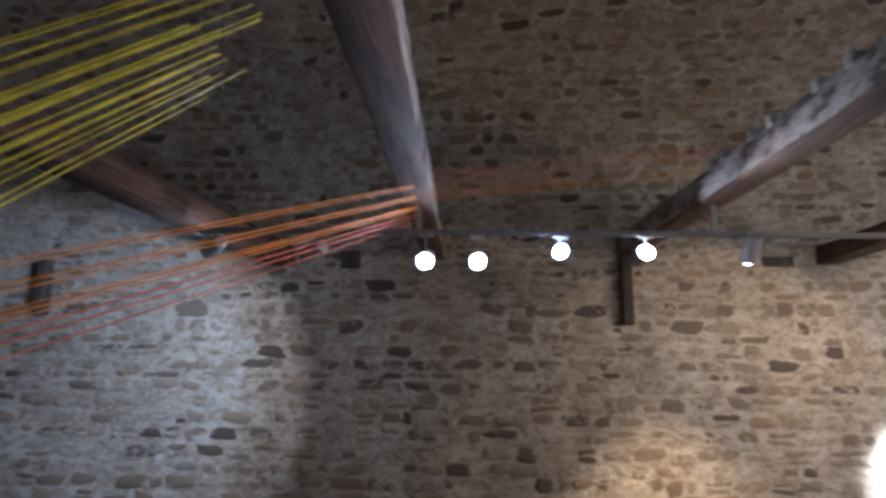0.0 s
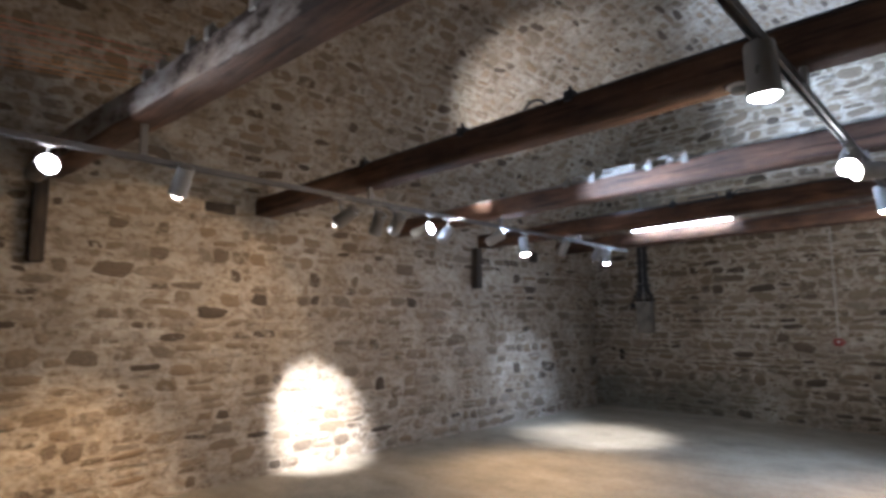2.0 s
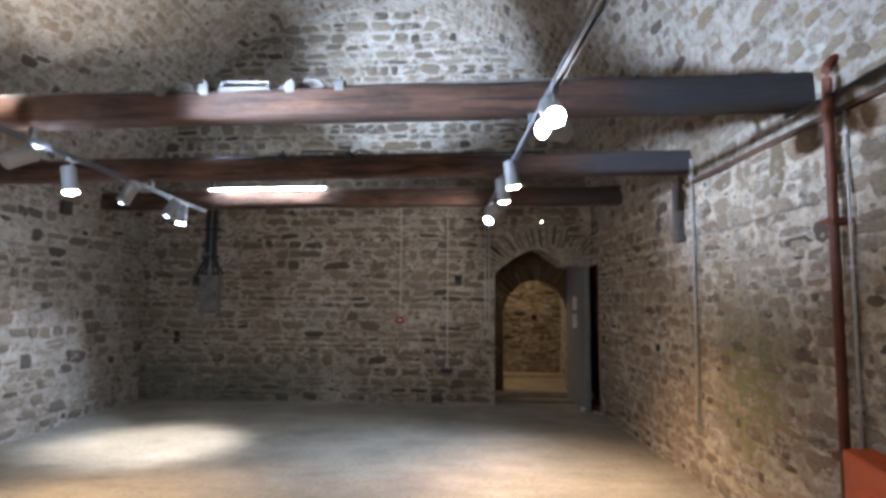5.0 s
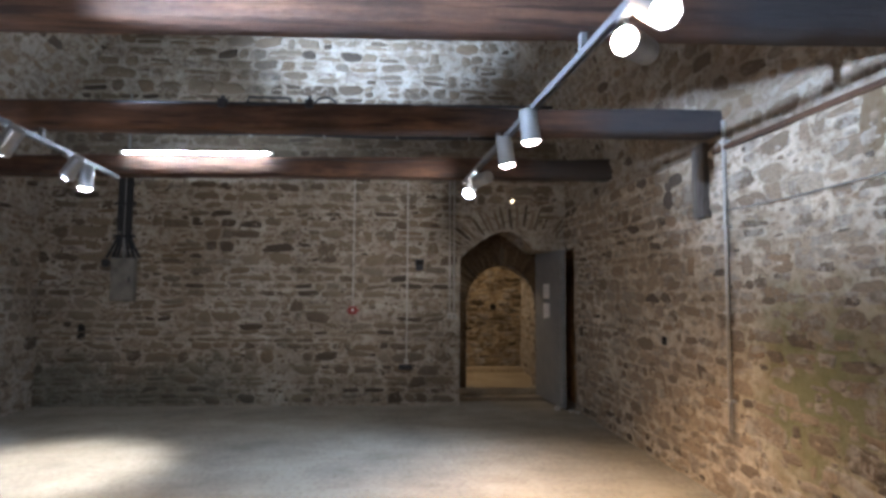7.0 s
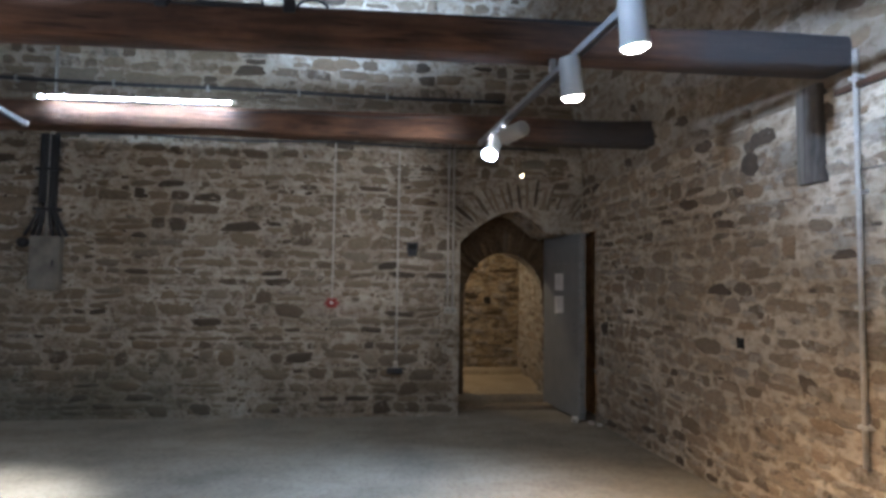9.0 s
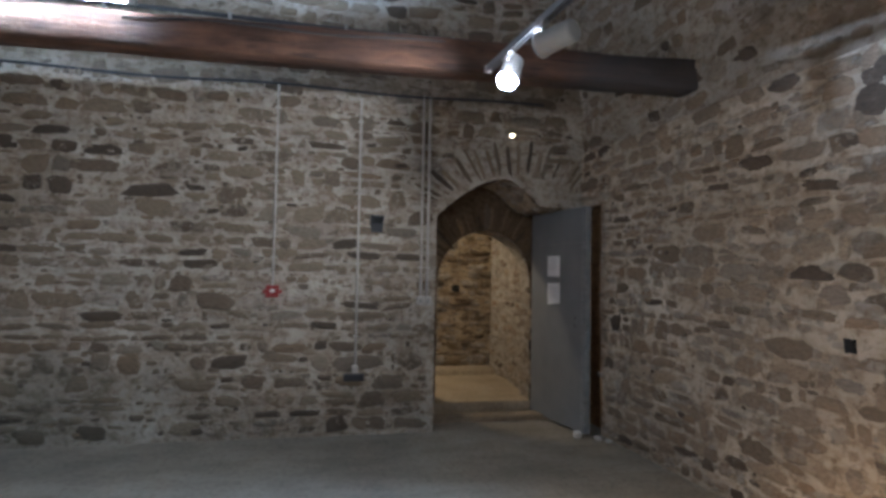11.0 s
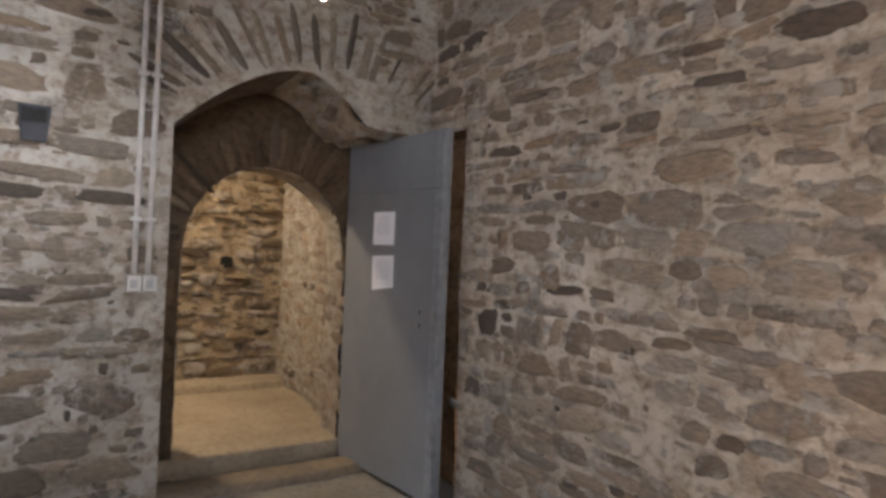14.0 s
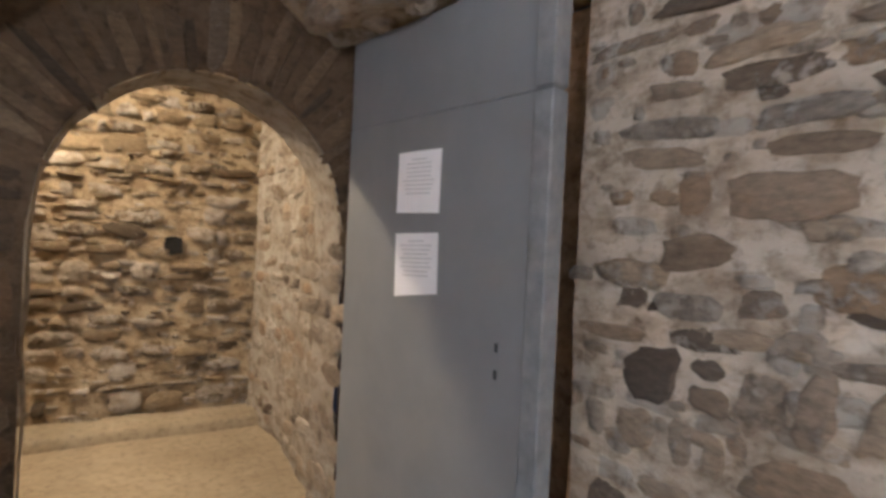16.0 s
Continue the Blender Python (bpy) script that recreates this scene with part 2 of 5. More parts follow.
def make_wood(name, dark, mid, light, along, grey_ends=False):
    m, t, b = material(name, 0.78)
    stretch = tuple(0.08 if i == along else 1.0 for i in range(3))
    c = ramp(t, noise_tex(t, 16, 8, 0.65, True, stretch), (0.3, dark), (0.55, mid), (0.78, light))
    worn = ramp(t, noise_tex(t, 1.6, 6, 0.6), (0.35, (0.55, 0.5, 0.47)), (0.65, (1.15, 1.1, 1.05)))
    crack_stretch = tuple(0.05 if i == along else 1.0 for i in range(3))
    cracks = ramp(t, noise_tex(t, 26, 3, 0.5, True, crack_stretch), (0.34, (0.25, 0.22, 0.2)), (0.42, (1, 1, 1)))
    stain = ramp(t, noise_tex(t, 4.2, 7, 0.7, True, tuple(0.3 if i == along else 1.0 for i in range(3))), (0.36, (0.42, 0.38, 0.36)), (0.5, (0.95, 0.9, 0.86)), (0.66, (1.3, 1.2, 1.1)))
    c = mix(t, 0.9, mix(t, 0.8, mix(t, 0.85, c, worn, "MULTIPLY"), cracks, "MULTIPLY"), stain, "MULTIPLY")
    if grey_ends:  # grey mixed over the wood at the south ends
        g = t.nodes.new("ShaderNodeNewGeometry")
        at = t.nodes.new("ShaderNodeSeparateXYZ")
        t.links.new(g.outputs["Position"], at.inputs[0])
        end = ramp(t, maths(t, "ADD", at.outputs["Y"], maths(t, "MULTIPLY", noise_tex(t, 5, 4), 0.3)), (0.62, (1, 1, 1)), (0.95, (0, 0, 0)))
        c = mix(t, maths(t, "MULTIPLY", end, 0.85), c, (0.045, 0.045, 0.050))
    t.links.new(c, b.inputs["Base Color"])
    rough = ramp(t, noise_tex(t, 9, 6, 0.6, True, stretch), (0.3, (0.68,) * 3), (0.7, (0.95,) * 3))
    t.links.new(rough, b.inputs["Roughness"])
    bump(t, b, maths(t, "ADD", noise_tex(t, 40, 6, 0.7, True, stretch), maths(t, "MULTIPLY", noise_tex(t, 7, 5, 0.6), 1.2)), 0.8, 0.02)
    return m


def make_plain(name, colour, rough=0.5, metal=0.0, wear=0.25, scale=12.0):
    m, t, b = material(name, rough, metal)
    w = ramp(t, noise_tex(t, scale, 6), (0.35, (1 - wear,) * 3), (0.65, (1, 1, 1)))
    t.links.new(mix(t, 1.0, colour, w, "MULTIPLY"), b.inputs["Base Color"])
    r = ramp(t, noise_tex(t, scale * 2.3, 5), (0.3, (max(0, rough - 0.12),) * 3), (0.7, (min(1, rough + 0.12),) * 3))
    t.links.new(r, b.inputs["Roughness"])
    bump(t, b, noise_tex(t, scale * 5, 4), 0.15, 0.004)
    return m


def make_glow(name, colour, strength):
    m, t, b = material(name, 0.4)
    b.inputs["Base Color"].default_value = (0.9, 0.9, 0.9, 1)
    b.inputs["Emission Color"].default_value = (*colour, 1)
    b.inputs["Emission Strength"].default_value = strength
    return m


def make_floor(name, base, light):
    m, t, b = material(name, 0.8)
    c = ramp(t, noise_tex(t, 1.3, 8, 0.6), (0.3, base), (0.7, light))
    spots = ramp(t, noise_tex(t, 26, 7, 0.7), (0.32, (0.62, 0.6, 0.57)), (0.5, (1, 1, 1)), (0.72, (1.12, 1.12, 1.1)))
    scuff = ramp(t, noise_tex(t, 4.5, 7, 0.7, True, (1, 0.35, 1)), (0.36, (0.75, 0.73, 0.7)), (0.56, (1, 1, 1)))
    t.links.new(mix(t, 0.8, mix(t, 0.9, c, spots, "MULTIPLY"), scuff, "MULTIPLY"), b.inputs["Base Color"])
    r = ramp(t, noise_tex(t, 3.1, 6), (0.3, (0.62,) * 3), (0.7, (0.92,) * 3))
    t.links.new(r, b.inputs["Roughness"])
    bump(t, b, maths(t, "ADD", noise_tex(t, 9, 8), maths(t, "MULTIPLY", noise_tex(t, 90, 4), 0.3)), 0.35, 0.012)
    return m


MORTAR = make_mortar("lime_mortar")
DAMP = make_mortar("damp_mortar", True, (1.36, 1.30, 1.22))
STONE = make_stone("rubble_stone", 0.54)
STONE_GREY = make_stone("grey_rubble_stone", 0.57, (0.86, 0.86, 0.82), True)
STONE_SUNK = make_stone("rubble_stone_under_mortar", 0.37, (1.3, 1.25, 1.15))
STONE_BURIED = make_stone("rubble_stone_half_plastered", 0.45, (1.28, 1.25, 1.2))
STONE_WARM = make_stone("rubble_stone_brown", 0.47, (1.0, 0.95, 0.76))
STONE_SOUTH = make_stone("dark_stone_in_pale_mortar", 0.575, (1.22, 1.17, 1.10))
STONE_NORTH = make_stone("brown_grey_rubble_stone", 0.49, (0.95, 0.93, 0.90))
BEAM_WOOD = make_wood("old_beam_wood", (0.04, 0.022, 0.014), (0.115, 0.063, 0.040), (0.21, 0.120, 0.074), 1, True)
WHITEWASHED, t, b = material("flaking_whitewash", 0.85)
flake = ramp(t, noise_tex(t, 7, 8, 0.7, True, (1, 0.35, 1)), (0.40, (0.05, 0.032, 0.024)), (0.47, (0.28, 0.25, 0.235)), (0.58, (0.47, 0.46, 0.46)))
t.links.new(mix(t, 0.8, flake, ramp(t, noise_tex(t, 1.4, 5), (0.35, (0.55, 0.42, 0.33)), (0.6, (1, 1, 1))), "MULTIPLY"), b.inputs["Base Color"])
bump(t, b, noise_tex(t, 25, 8, 0.7), 0.7, 0.015)
PLATE_WOOD = make_wood("wall_plate_wood", (0.04, 0.025, 0.016), (0.10, 0.055, 0.03), (0.16, 0.09, 0.05), 0)
POST_WOOD = make_wood("post_wood", (0.03, 0.025, 0.02), (0.065, 0.055, 0.045), (0.12, 0.10, 0.08), 2)
CONCRETE = make_floor("concrete_floor", (0.185, 0.163, 0.130), (0.31, 0.273, 0.218))
PASSAGE_FLOOR = make_floor("passage_floor", (0.28, 0.22, 0.145), (0.40, 0.325, 0.225))
STEEL_PAINT = make_plain("grey_door_paint", (0.205, 0.210, 0.224), 0.5, 0.0, 0.12, 3.0)
STEEL_EDGE = make_plain("worn_grey_paint", (0.27, 0.28, 0.30), 0.45, 0.2, 0.3, 18)
GALVANISED = make_plain("galvanised_conduit", (0.48, 0.48, 0.47), 0.42, 0.7, 0.25, 20)
PAINTED_CONDUIT = make_plain("painted_conduit", (0.50, 0.47, 0.43), 0.6, 0.0, 0.3, 16)
LAMP_BODY = make_plain("lamp_grey_aluminium", (0.27, 0.27, 0.27), 0.38, 0.4, 0.1, 9)
LAMP_DARK = make_plain("lamp_dark_inside", (0.05, 0.05, 0.05), 0.6, 0.0, 0.1, 9)
TRACK_METAL = make_plain("track_grey_aluminium", (0.14, 0.14, 0.15), 0.55, 0.2, 0.15, 9)
BLACK = make_plain("black_plastic", (0.02, 0.022, 0.028), 0.5, 0.0, 0.2, 20)
HOLE = make_plain("dark_hole", (0.01, 0.009, 0.008), 0.95, 0.0, 0.2, 20)
RED = make_plain("alarm_red", (0.25, 0.025, 0.02), 0.45, 0.0, 0.2, 14)
ORANGE_RED = make_plain("orange_red_paint", (0.60, 0.095, 0.012), 0.45, 0.0, 0.22, 6)
RUST_PIPE = make_plain("red_oxide_pipe", (0.16, 0.043, 0.016), 0.6, 0.0, 0.4, 14)
WHITE_PLASTIC = make_plain("white_plastic", (0.72, 0.72, 0.70), 0.45, 0.0, 0.12, 14)
PANEL_PAINT = make_plain("grimy_panel_paint", (0.21, 0.20, 0.18), 0.7, 0.0, 0.45, 7)
GREY_BOX = make_plain("grey_cabinet_paint", (0.30, 0.30, 0.285), 0.55, 0.0, 0.25, 8)
PAPER = make_plain("paper", (0.82, 0.80, 0.82), 0.9, 0.0, 0.06, 10)
INK = make_plain("grey_print", (0.60, 0.59, 0.61), 0.9, 0.0, 0.1, 30)
CHALK = make_plain("pale_stone", (0.55, 0.53, 0.50), 0.9, 0.0, 0.3, 25)
# Deep mottling leaves bright dashes in the yellow, painted in as glints.
YELLOW_THREAD = make_plain("yellow_thread", (0.92, 0.80, 0.07), 0.3, 0.0, 0.55, 9)
ORANGE_THREAD = make_plain("orange_thread", (0.95, 0.33, 0.05), 0.5, 0.0, 0.15, 9)
RED_THREAD = make_plain("red_thread", (0.85, 0.20, 0.12), 0.5, 0.0, 0.15, 9)
GLOW_WARM = make_glow("lamp_lens_warm", (1.0, 0.84, 0.60), 115)
GLOW_NEUTRAL = make_glow("lamp_lens_neutral", (1.0, 0.93, 0.82), 90)
GLOW_COOL = make_glow("lamp_lens_cool", (0.78, 0.89, 1.0), 90)
GLOW_TUBE = make_glow("tube_glow", (0.86, 0.97, 1.0), 120)
GLOW_DOT = make_glow("indicator_glow", (1.0, 0.75, 0.4), 8)
LENS = {WARM: GLOW_WARM, NEUTRAL: GLOW_NEUTRAL, COOL: GLOW_COOL}


# ---- building helpers ----
def mesh_object(name, verts, faces, mat, parent=None, smooth=False, label=""):
    me = bpy.data.meshes.new(name)
    me.from_pydata([tuple(v) for v in verts], [], faces)
    me.materials.append(mat)
    if smooth:
        me.polygons.foreach_set("use_smooth", [True] * len(me.polygons))
    me.update()
    ob = new(name, me)
    ob.parent = parent
    if label:
        tagged(ob, label)
    return ob


def part(name, bm, mat, parent=None, label="", smooth=False):
    me = bpy.data.meshes.new(name)
    bm.to_mesh(me)
    bm.free()
    me.materials.append(mat)
    if smooth:
        me.polygons.foreach_set("use_smooth", [True] * len(me.polygons))
    ob = new(name, me)
    ob.parent = parent
    if label:
        tagged(ob, label)
    return ob


def thing(name, label, category, group="", at=None):
    ob = new(name)
    ob.empty_display_size = 0.1
    if at is not None:
        ob.matrix_world = at
    return tagged(ob, label, category, group)


def box(lo, hi, bevel=0.004, bm=None, m=None):
    bm = bm or bmesh.new()
    lo, hi = Vector(lo), Vector(hi)
    made = bmesh.ops.create_cube(bm, size=1.0, matrix=(m or Matrix()) @ Matrix.Translation((lo + hi) / 2) @ Matrix.Diagonal((*(hi - lo), 1)))
    if bevel:
        edges = list({e for v in made["verts"] for e in v.link_edges})
        bmesh.ops.bevel(bm, geom=edges, offset=bevel, segments=2, affect="EDGES", profile=0.6)
    return bm


def tube(points, radius, sides=10, bm=None, caps=True):
    """A round bar through points, mitred at its bends."""
    bm = bm or bmesh.new()
    points = [Vector(p) for p in points]
    rings = []
    for i, p in enumerate(points):
        d = (points[min(i + 1, len(points) - 1)] - points[max(i - 1, 0)]).normalized()
        q = d.to_track_quat("Z", "Y")
        rings.append([bm.verts.new(p + q @ Vector((radius * math.cos(a), radius * math.sin(a), 0))) for a in (2 * math.pi * k / sides for k in range(sides))])
    for r, s in zip(rings, rings[1:]):
        for k in range(sides):
            bm.faces.new((r[k], r[(k + 1) % sides], s[(k + 1) % sides], s[k]))
    if caps:
        bm.faces.new(rings[0][::-1])
        bm.faces.new(rings[-1])
    return bm


def lathe(profile, sides=24, m=None, bm=None):
    """A turned shape about z from (radius, height) pairs."""
    bm = bm or bmesh.new()
    m = m or Matrix()
    rings = [[bm.verts.new(m @ Vector((r * math.cos(a), r * math.sin(a), z))) for a in (2 * math.pi * k / sides for k in range(sides))] for r, z in profile]
    for r, s in zip(rings, rings[1:]):
        for k in range(sides):
            bm.faces.new((r[k], r[(k + 1) % sides], s[(k + 1) % sides], s[k]))
    bm.faces.new(rings[0][::-1])
    bm.faces.new(rings[-1])
    return bm


def swell(u, v, seed):
    """The unevenness of a plastered rubble face, in metres."""
    return 0.022 * noise.noise((u * 1.1 + seed, v * 1.1, seed)) + 0.010 * noise.noise((u * 4.3, v * 4.3 + seed, seed)) + 0.004 * noise.noise((u * 13, v * 13, seed))


def sheet(us, low, high, rows, at, seed, verts, faces):
    """A strip of wall face: columns at us, from low(u) to high(u); at(u, v, d) places a point d metres out of the face."""
    first = len(verts)
    for u in us:
        a, b = low(u), high(u)
        for k in range(rows + 1):
            v = a + (b - a) * k / rows
            verts.append(at(u, v, swell(u, v, seed)))
    for i in range(len(us) - 1):
        for k in range(rows):
            p = first + i * (rows + 1) + k
            faces.append((p, p + rows + 1, p + rows + 2, p + 1))


def steps(a, b, size):
    n = max(1, round(abs(b - a) / size))
    return [a + (b - a) * i / n for i in range(n + 1)]


def outline(rng):
    """A broken block: four uneven corners, some knocked off, with wavering sides."""
    j = lambda k: rng.uniform(-k, k)
    corners = [Vector((-1 + j(0.34), -1 + j(0.30))), Vector((1 + j(0.34), -1 + j(0.30))), Vector((1 + j(0.34), 1 + j(0.30))), Vector((-1 + j(0.34), 1 + j(0.30)))]
    path = []
    for k in range(4):
        a, b, c = corners[k - 1], corners[k], corners[(k + 1) % 4]
        cut = rng.uniform(0.06, 0.48)
        path += [b.lerp(a, cut * rng.uniform(0.4, 1.0)), b.lerp(c, cut * rng.uniform(0.4, 1.0))]
    ring = []
    for k in range(8):
        a, b = path[k], path[(k + 1) % 8]
        ring.append(a)
        if k % 2:
            ring += [a.lerp(b, 0.36) + Vector((j(0.09), j(0.13))), a.lerp(b, 0.68) + Vector((j(0.09), j(0.13)))]
    return [tuple(p * 0.98) for p in ring]


def stone_points(rng):
    """A rubble stone of half size 1 by 1 and height 1: rim, shoulder and face, tilted so that part of it sinks into the mortar."""
    ring = outline(rng)
    n = len(ring)
    tilt = (rng.uniform(-0.5, 0.5), rng.uniform(-0.4, 0.4))
    pts = []
    for scale, height in ((1.04, -1.4), (0.98, 0.25), (0.80, 0.75)):
        for x, y in ring:
            pts.append((x * scale, y * scale, height + (tilt[0] * x + tilt[1] * y + rng.uniform(-0.28, 0.28)) * (height > 0)))
    pts.append((0, 0, 0.85 + rng.uniform(-0.1, 0.15)))
    fs = []
    for k in range(2):
        for i in range(n):
            j = (i + 1) % n
            fs.append((k * n + i, k * n + j, k * n + n + j, k * n + n + i))
    fs += [(2 * n + i, 2 * n + (i + 1) % n, 3 * n) for i in range(n)]
    return pts, fs


def courses(rng, u0, u1, v0, v1, course=(0.07, 0.17), length=(0.10, 0.40), gap=(0.018, 0.05), skip=0.16):
    """Centres and half sizes of stones laid in rough courses over a stretch of wall."""
    v = v0 + rng.uniform(0.0, 0.03)
    while v < v1:
        h = rng.uniform(*course)
        u = u0 + rng.uniform(-0.1, 0.05)
        while u < u1:
            w = rng.uniform(*length) * (0.75 + 0.5 * (h - course[0]) / (course[1] - course[0]))
            g = rng.uniform(*gap)
            if rng.random() > skip:
                if h > 0.11 and rng.random() < 0.28:
                    for k in (0.25, 0.75):
                        yield u + w / 2, v + h * k, w / 2 * rng.uniform(0.8, 1), h * 0.21 * rng.uniform(0.8, 1.05), rng.uniform(-0.08, 0.08)
                else:
                    yield u + w / 2, v + h / 2 + rng.uniform(-0.014, 0.014), w / 2, h / 2 * rng.uniform(0.72, 1.02), rng.uniform(-0.09, 0.09)
            u += w + g
        v += h + rng.uniform(*gap) * 0.75


SHAPES = []
rng = random.Random(11)
for k in range(48):
    pts, fs = stone_points(rng)
    me = bpy.data.meshes.new("stone")
    me.from_pydata(pts, [], fs)
    me.polygons.foreach_set("use_smooth", [True] * len(me.polygons))
    SHAPES.append((me, pts, fs))
SHAPE_MESHES = {}


def shape_mesh(k, mat):
    if (k, mat.name) not in SHAPE_MESHES:
        me = SHAPES[k][0].copy()
        me.materials.append(mat)
        SHAPE_MESHES[k, mat.name] = me
    return SHAPE_MESHES[k, mat.name]


PENDING = []  # single stones, linked last


def lay_stones(rng, layout, at, seed, keep, single, parent, mat, relief=(0.006, 0.02), limit=290):
    """Lays stones on a face: those for which single(u, v) holds are parts of their own, the rest one joined part."""
    verts, faces, count = [], [], 0
    for u, v, a, b, turn in layout:
        if not keep(u, v, a, b):
            continue
        k, h = rng.randrange(len(SHAPES)), rng.uniform(*relief)
        d = swell(u, v, seed)
        o = at(u, v, d)
        ex = (at(u + 0.01, v, d) - at(u - 0.01, v, d)).normalized()
        ey = (at(u, v + 0.01, d) - at(u, v - 0.01, d)).normalized()
        ez = (at(u, v, d + 0.1) - o).normalized()
        c, s = math.cos(turn), math.sin(turn)
        m = Matrix(((*(ex * c + ey * s),), (*(ey * c - ex * s),), (*ez,))).transposed().to_4x4()
        m = Matrix.Translation(o) @ m @ Matrix.Diagonal((a, b, h, 1))
        if single(u, v) and count < limit:
            count += 1
            PENDING.append((k, mat, parent, m))
        else:
            base = len(verts)
            verts += [m @ Vector(p) for p in SHAPES[k][1]]
            faces += [tuple(base + i for i in f) for f in SHAPES[k][2]]
    if verts:
        tagged(mesh_object("stonework", verts, faces, mat, parent, True), kind="stuff")


# ---- setting: floor ----
bm = bmesh.new()
us, vs = steps(WEST - 0.3, 10.5, 0.25), steps(-0.75, 6.7, 0.25)
grid = [[bm.verts.new((x, y, 0.006 * noise.noise((x * 0.9, y * 0.9, 3)) + 0.003 * noise.noise((x * 3, y * 3, 5)))) for y in vs] for x in us]
for i in range(len(us) - 1):
    for k in range(len(vs) - 1):
        bm.faces.new((grid[i][k], grid[i + 1][k], grid[i + 1][k + 1], grid[i][k + 1]))
floor = tagged(part("floor", bm, CONCRETE, None, "", True), "worn grey concrete floor with dusty patches", "floor", kind="structure")

# ---- setting: south wall, with a recess for the open door ----
RECESS, RECESS_TOP, RECESS_BACK = 9.59, 1.965, -0.30


def at_south(u, v, d):
    return Vector((u, south_y(u) + d + 0.018 * min(1.0, max(0.0, (v - 2.0) / 0.05)), v))


verts, faces = [], []
sheet(steps(WEST, RECESS, 0.09), lambda u: -0.02, lambda u: SPRING + 0.03, 28, at_south, 2.0, verts, faces)
sheet(steps(RECESS, EAST + 0.02, 0.09), lambda u: RECESS_TOP, lambda u: SPRING + 0.03, 6, at_south, 2.0, verts, faces)
wall_south = mesh_object("wall_south", verts, faces, DAMP, None, True)
tagged(wall_south, "rubble stone wall in pale lime mortar, damp and green low down", "wall", kind="structure")

# ---- setting: north and west walls ----


def at_north(u, v, d):
    return Vector((u, north_y(u) - d, v))


verts, faces = [], []
sheet(steps(WEST, EAST + 0.1, 0.09), lambda u: -0.02, lambda u: SPRING + 0.03, 28, at_north, 5.0, verts, faces)
wall_north = mesh_object("wall_north", verts, [f[::-1] for f in faces], MORTAR, None, True)
tagged(wall_north, "rubble stone wall in pale lime mortar under the vault", "wall", kind="structure")


def at_west(u, v, d):
    return Vector((WEST + d, u, v))


verts, faces = [], []
sheet(steps(south_y(WEST), north_y(WEST), 0.2), lambda u: -0.02, lambda u: vault_z(WEST, u) + 0.03, 20, at_west, 6.0, verts, faces)
wall_west = mesh_object("wall_west", verts, [f[::-1] for f in faces], MORTAR, None, True)
tagged(wall_west, "plastered rubble end wall of the vaulted cellar", "wall", kind="structure")

# ---- setting: east wall with the arched doorway ----
JAMB, ARCH_MID, ARCH_TOP, ARCH_SPRING, ARCH_RISE = 1.205, 0.47, 0.58, 1.83, 0.36
INNER_X, INNER_BACK, INNER_L, INNER_R, INNER_TOP = 10.50, 10.78, 1.06, 0.10, 1.765


def arch_z(y):
    """The underside of the outer arch; level over the leaf."""
    if y < ARCH_TOP:
        k = (ARCH_TOP - y) / 0.32
        return RECESS_TOP - 0.01 + (ARCH_SPRING + ARCH_RISE - RECESS_TOP + 0.01) * max(0.0, 1 - k ** 1.45)
    k = (y - ARCH_TOP) / (JAMB - ARCH_TOP)
    return ARCH_SPRING + ARCH_RISE * max(0.0, 1 - k ** 1.8)


def inner_z(y):
    mid, half = (INNER_L + INNER_R) / 2, (INNER_L - INNER_R) / 2
    k = (y - mid) / half
    return INNER_TOP - 0.53 + 0.53 * math.sqrt(max(0.0, 1 - k * k))


def at_east(u, v, d):
    return Vector((east_x(u) - d, u, v))


verts, faces = [], []
sheet(steps(JAMB, north_y(EAST) + 0.02, 0.09), lambda u: -0.02, lambda u: vault_z(EAST, u) + 0.02, 56, at_east, 8.0, verts, faces)
sheet(steps(south_y(EAST) - 0.02, JAMB, 0.045), arch_z, lambda u: max(vault_z(EAST, u) + 0.02, arch_z(u) + 0.05), 34, at_east, 8.0, verts, faces)
wall_east = mesh_object("wall_east", verts, faces, make_mortar("grey_lime_mortar", False, (1.04, 1.06, 1.06), True), None, True)
tagged(wall_east, "coursed rubble end wall with an arched doorway", "wall", kind="structure")

# reveal of the doorway: jamb, soffit, recess behind the leaf
verts, faces = [], []


def quads(rows_of_points):
    first, n = len(verts), len(rows_of_points[0])
    for r in rows_of_points:
        verts.extend(r)
    for i in range(len(rows_of_points) - 1):
        for k in range(n - 1):
            p = first + i * n + k
            faces.append((p, p + 1, p + n + 1, p + n))


def rough(p, seed=1.0, size=0.012):
    return Vector(p) + Vector((noise.noise((p[0] * 6, p[1] * 6, p[2] * 6 + seed)), noise.noise((p[0] * 6 + 9, p[1] * 6, p[2] * 6)), noise.noise((p[0] * 6, p[1] * 6 + 5, p[2] * 6)))) * size


quads([[rough((x, JAMB, z)) for z in steps(-0.02, ARCH_SPRING + 0.02, 0.1)] for x in steps(EAST - 0.005, INNER_X + 0.02, 0.1)])
quads([[rough((x, y, arch_z(y) + 0.003)) for y in steps(0.62, JAMB, 0.05)] for x in steps(EAST - 0.005, INNER_X + 0.02, 0.1)])
# Tint is cut dark: the doorway's deep shade put into the mortar colour.
reveal = mesh_object("doorway_reveal", verts, faces, make_mortar("reveal_shade_mortar", False, (0.38, 0.295, 0.215)), None, True)
tagged(reveal, "rough reveal of the arched doorway, mortar coloured dark for its shade", "doorway", kind="structure")
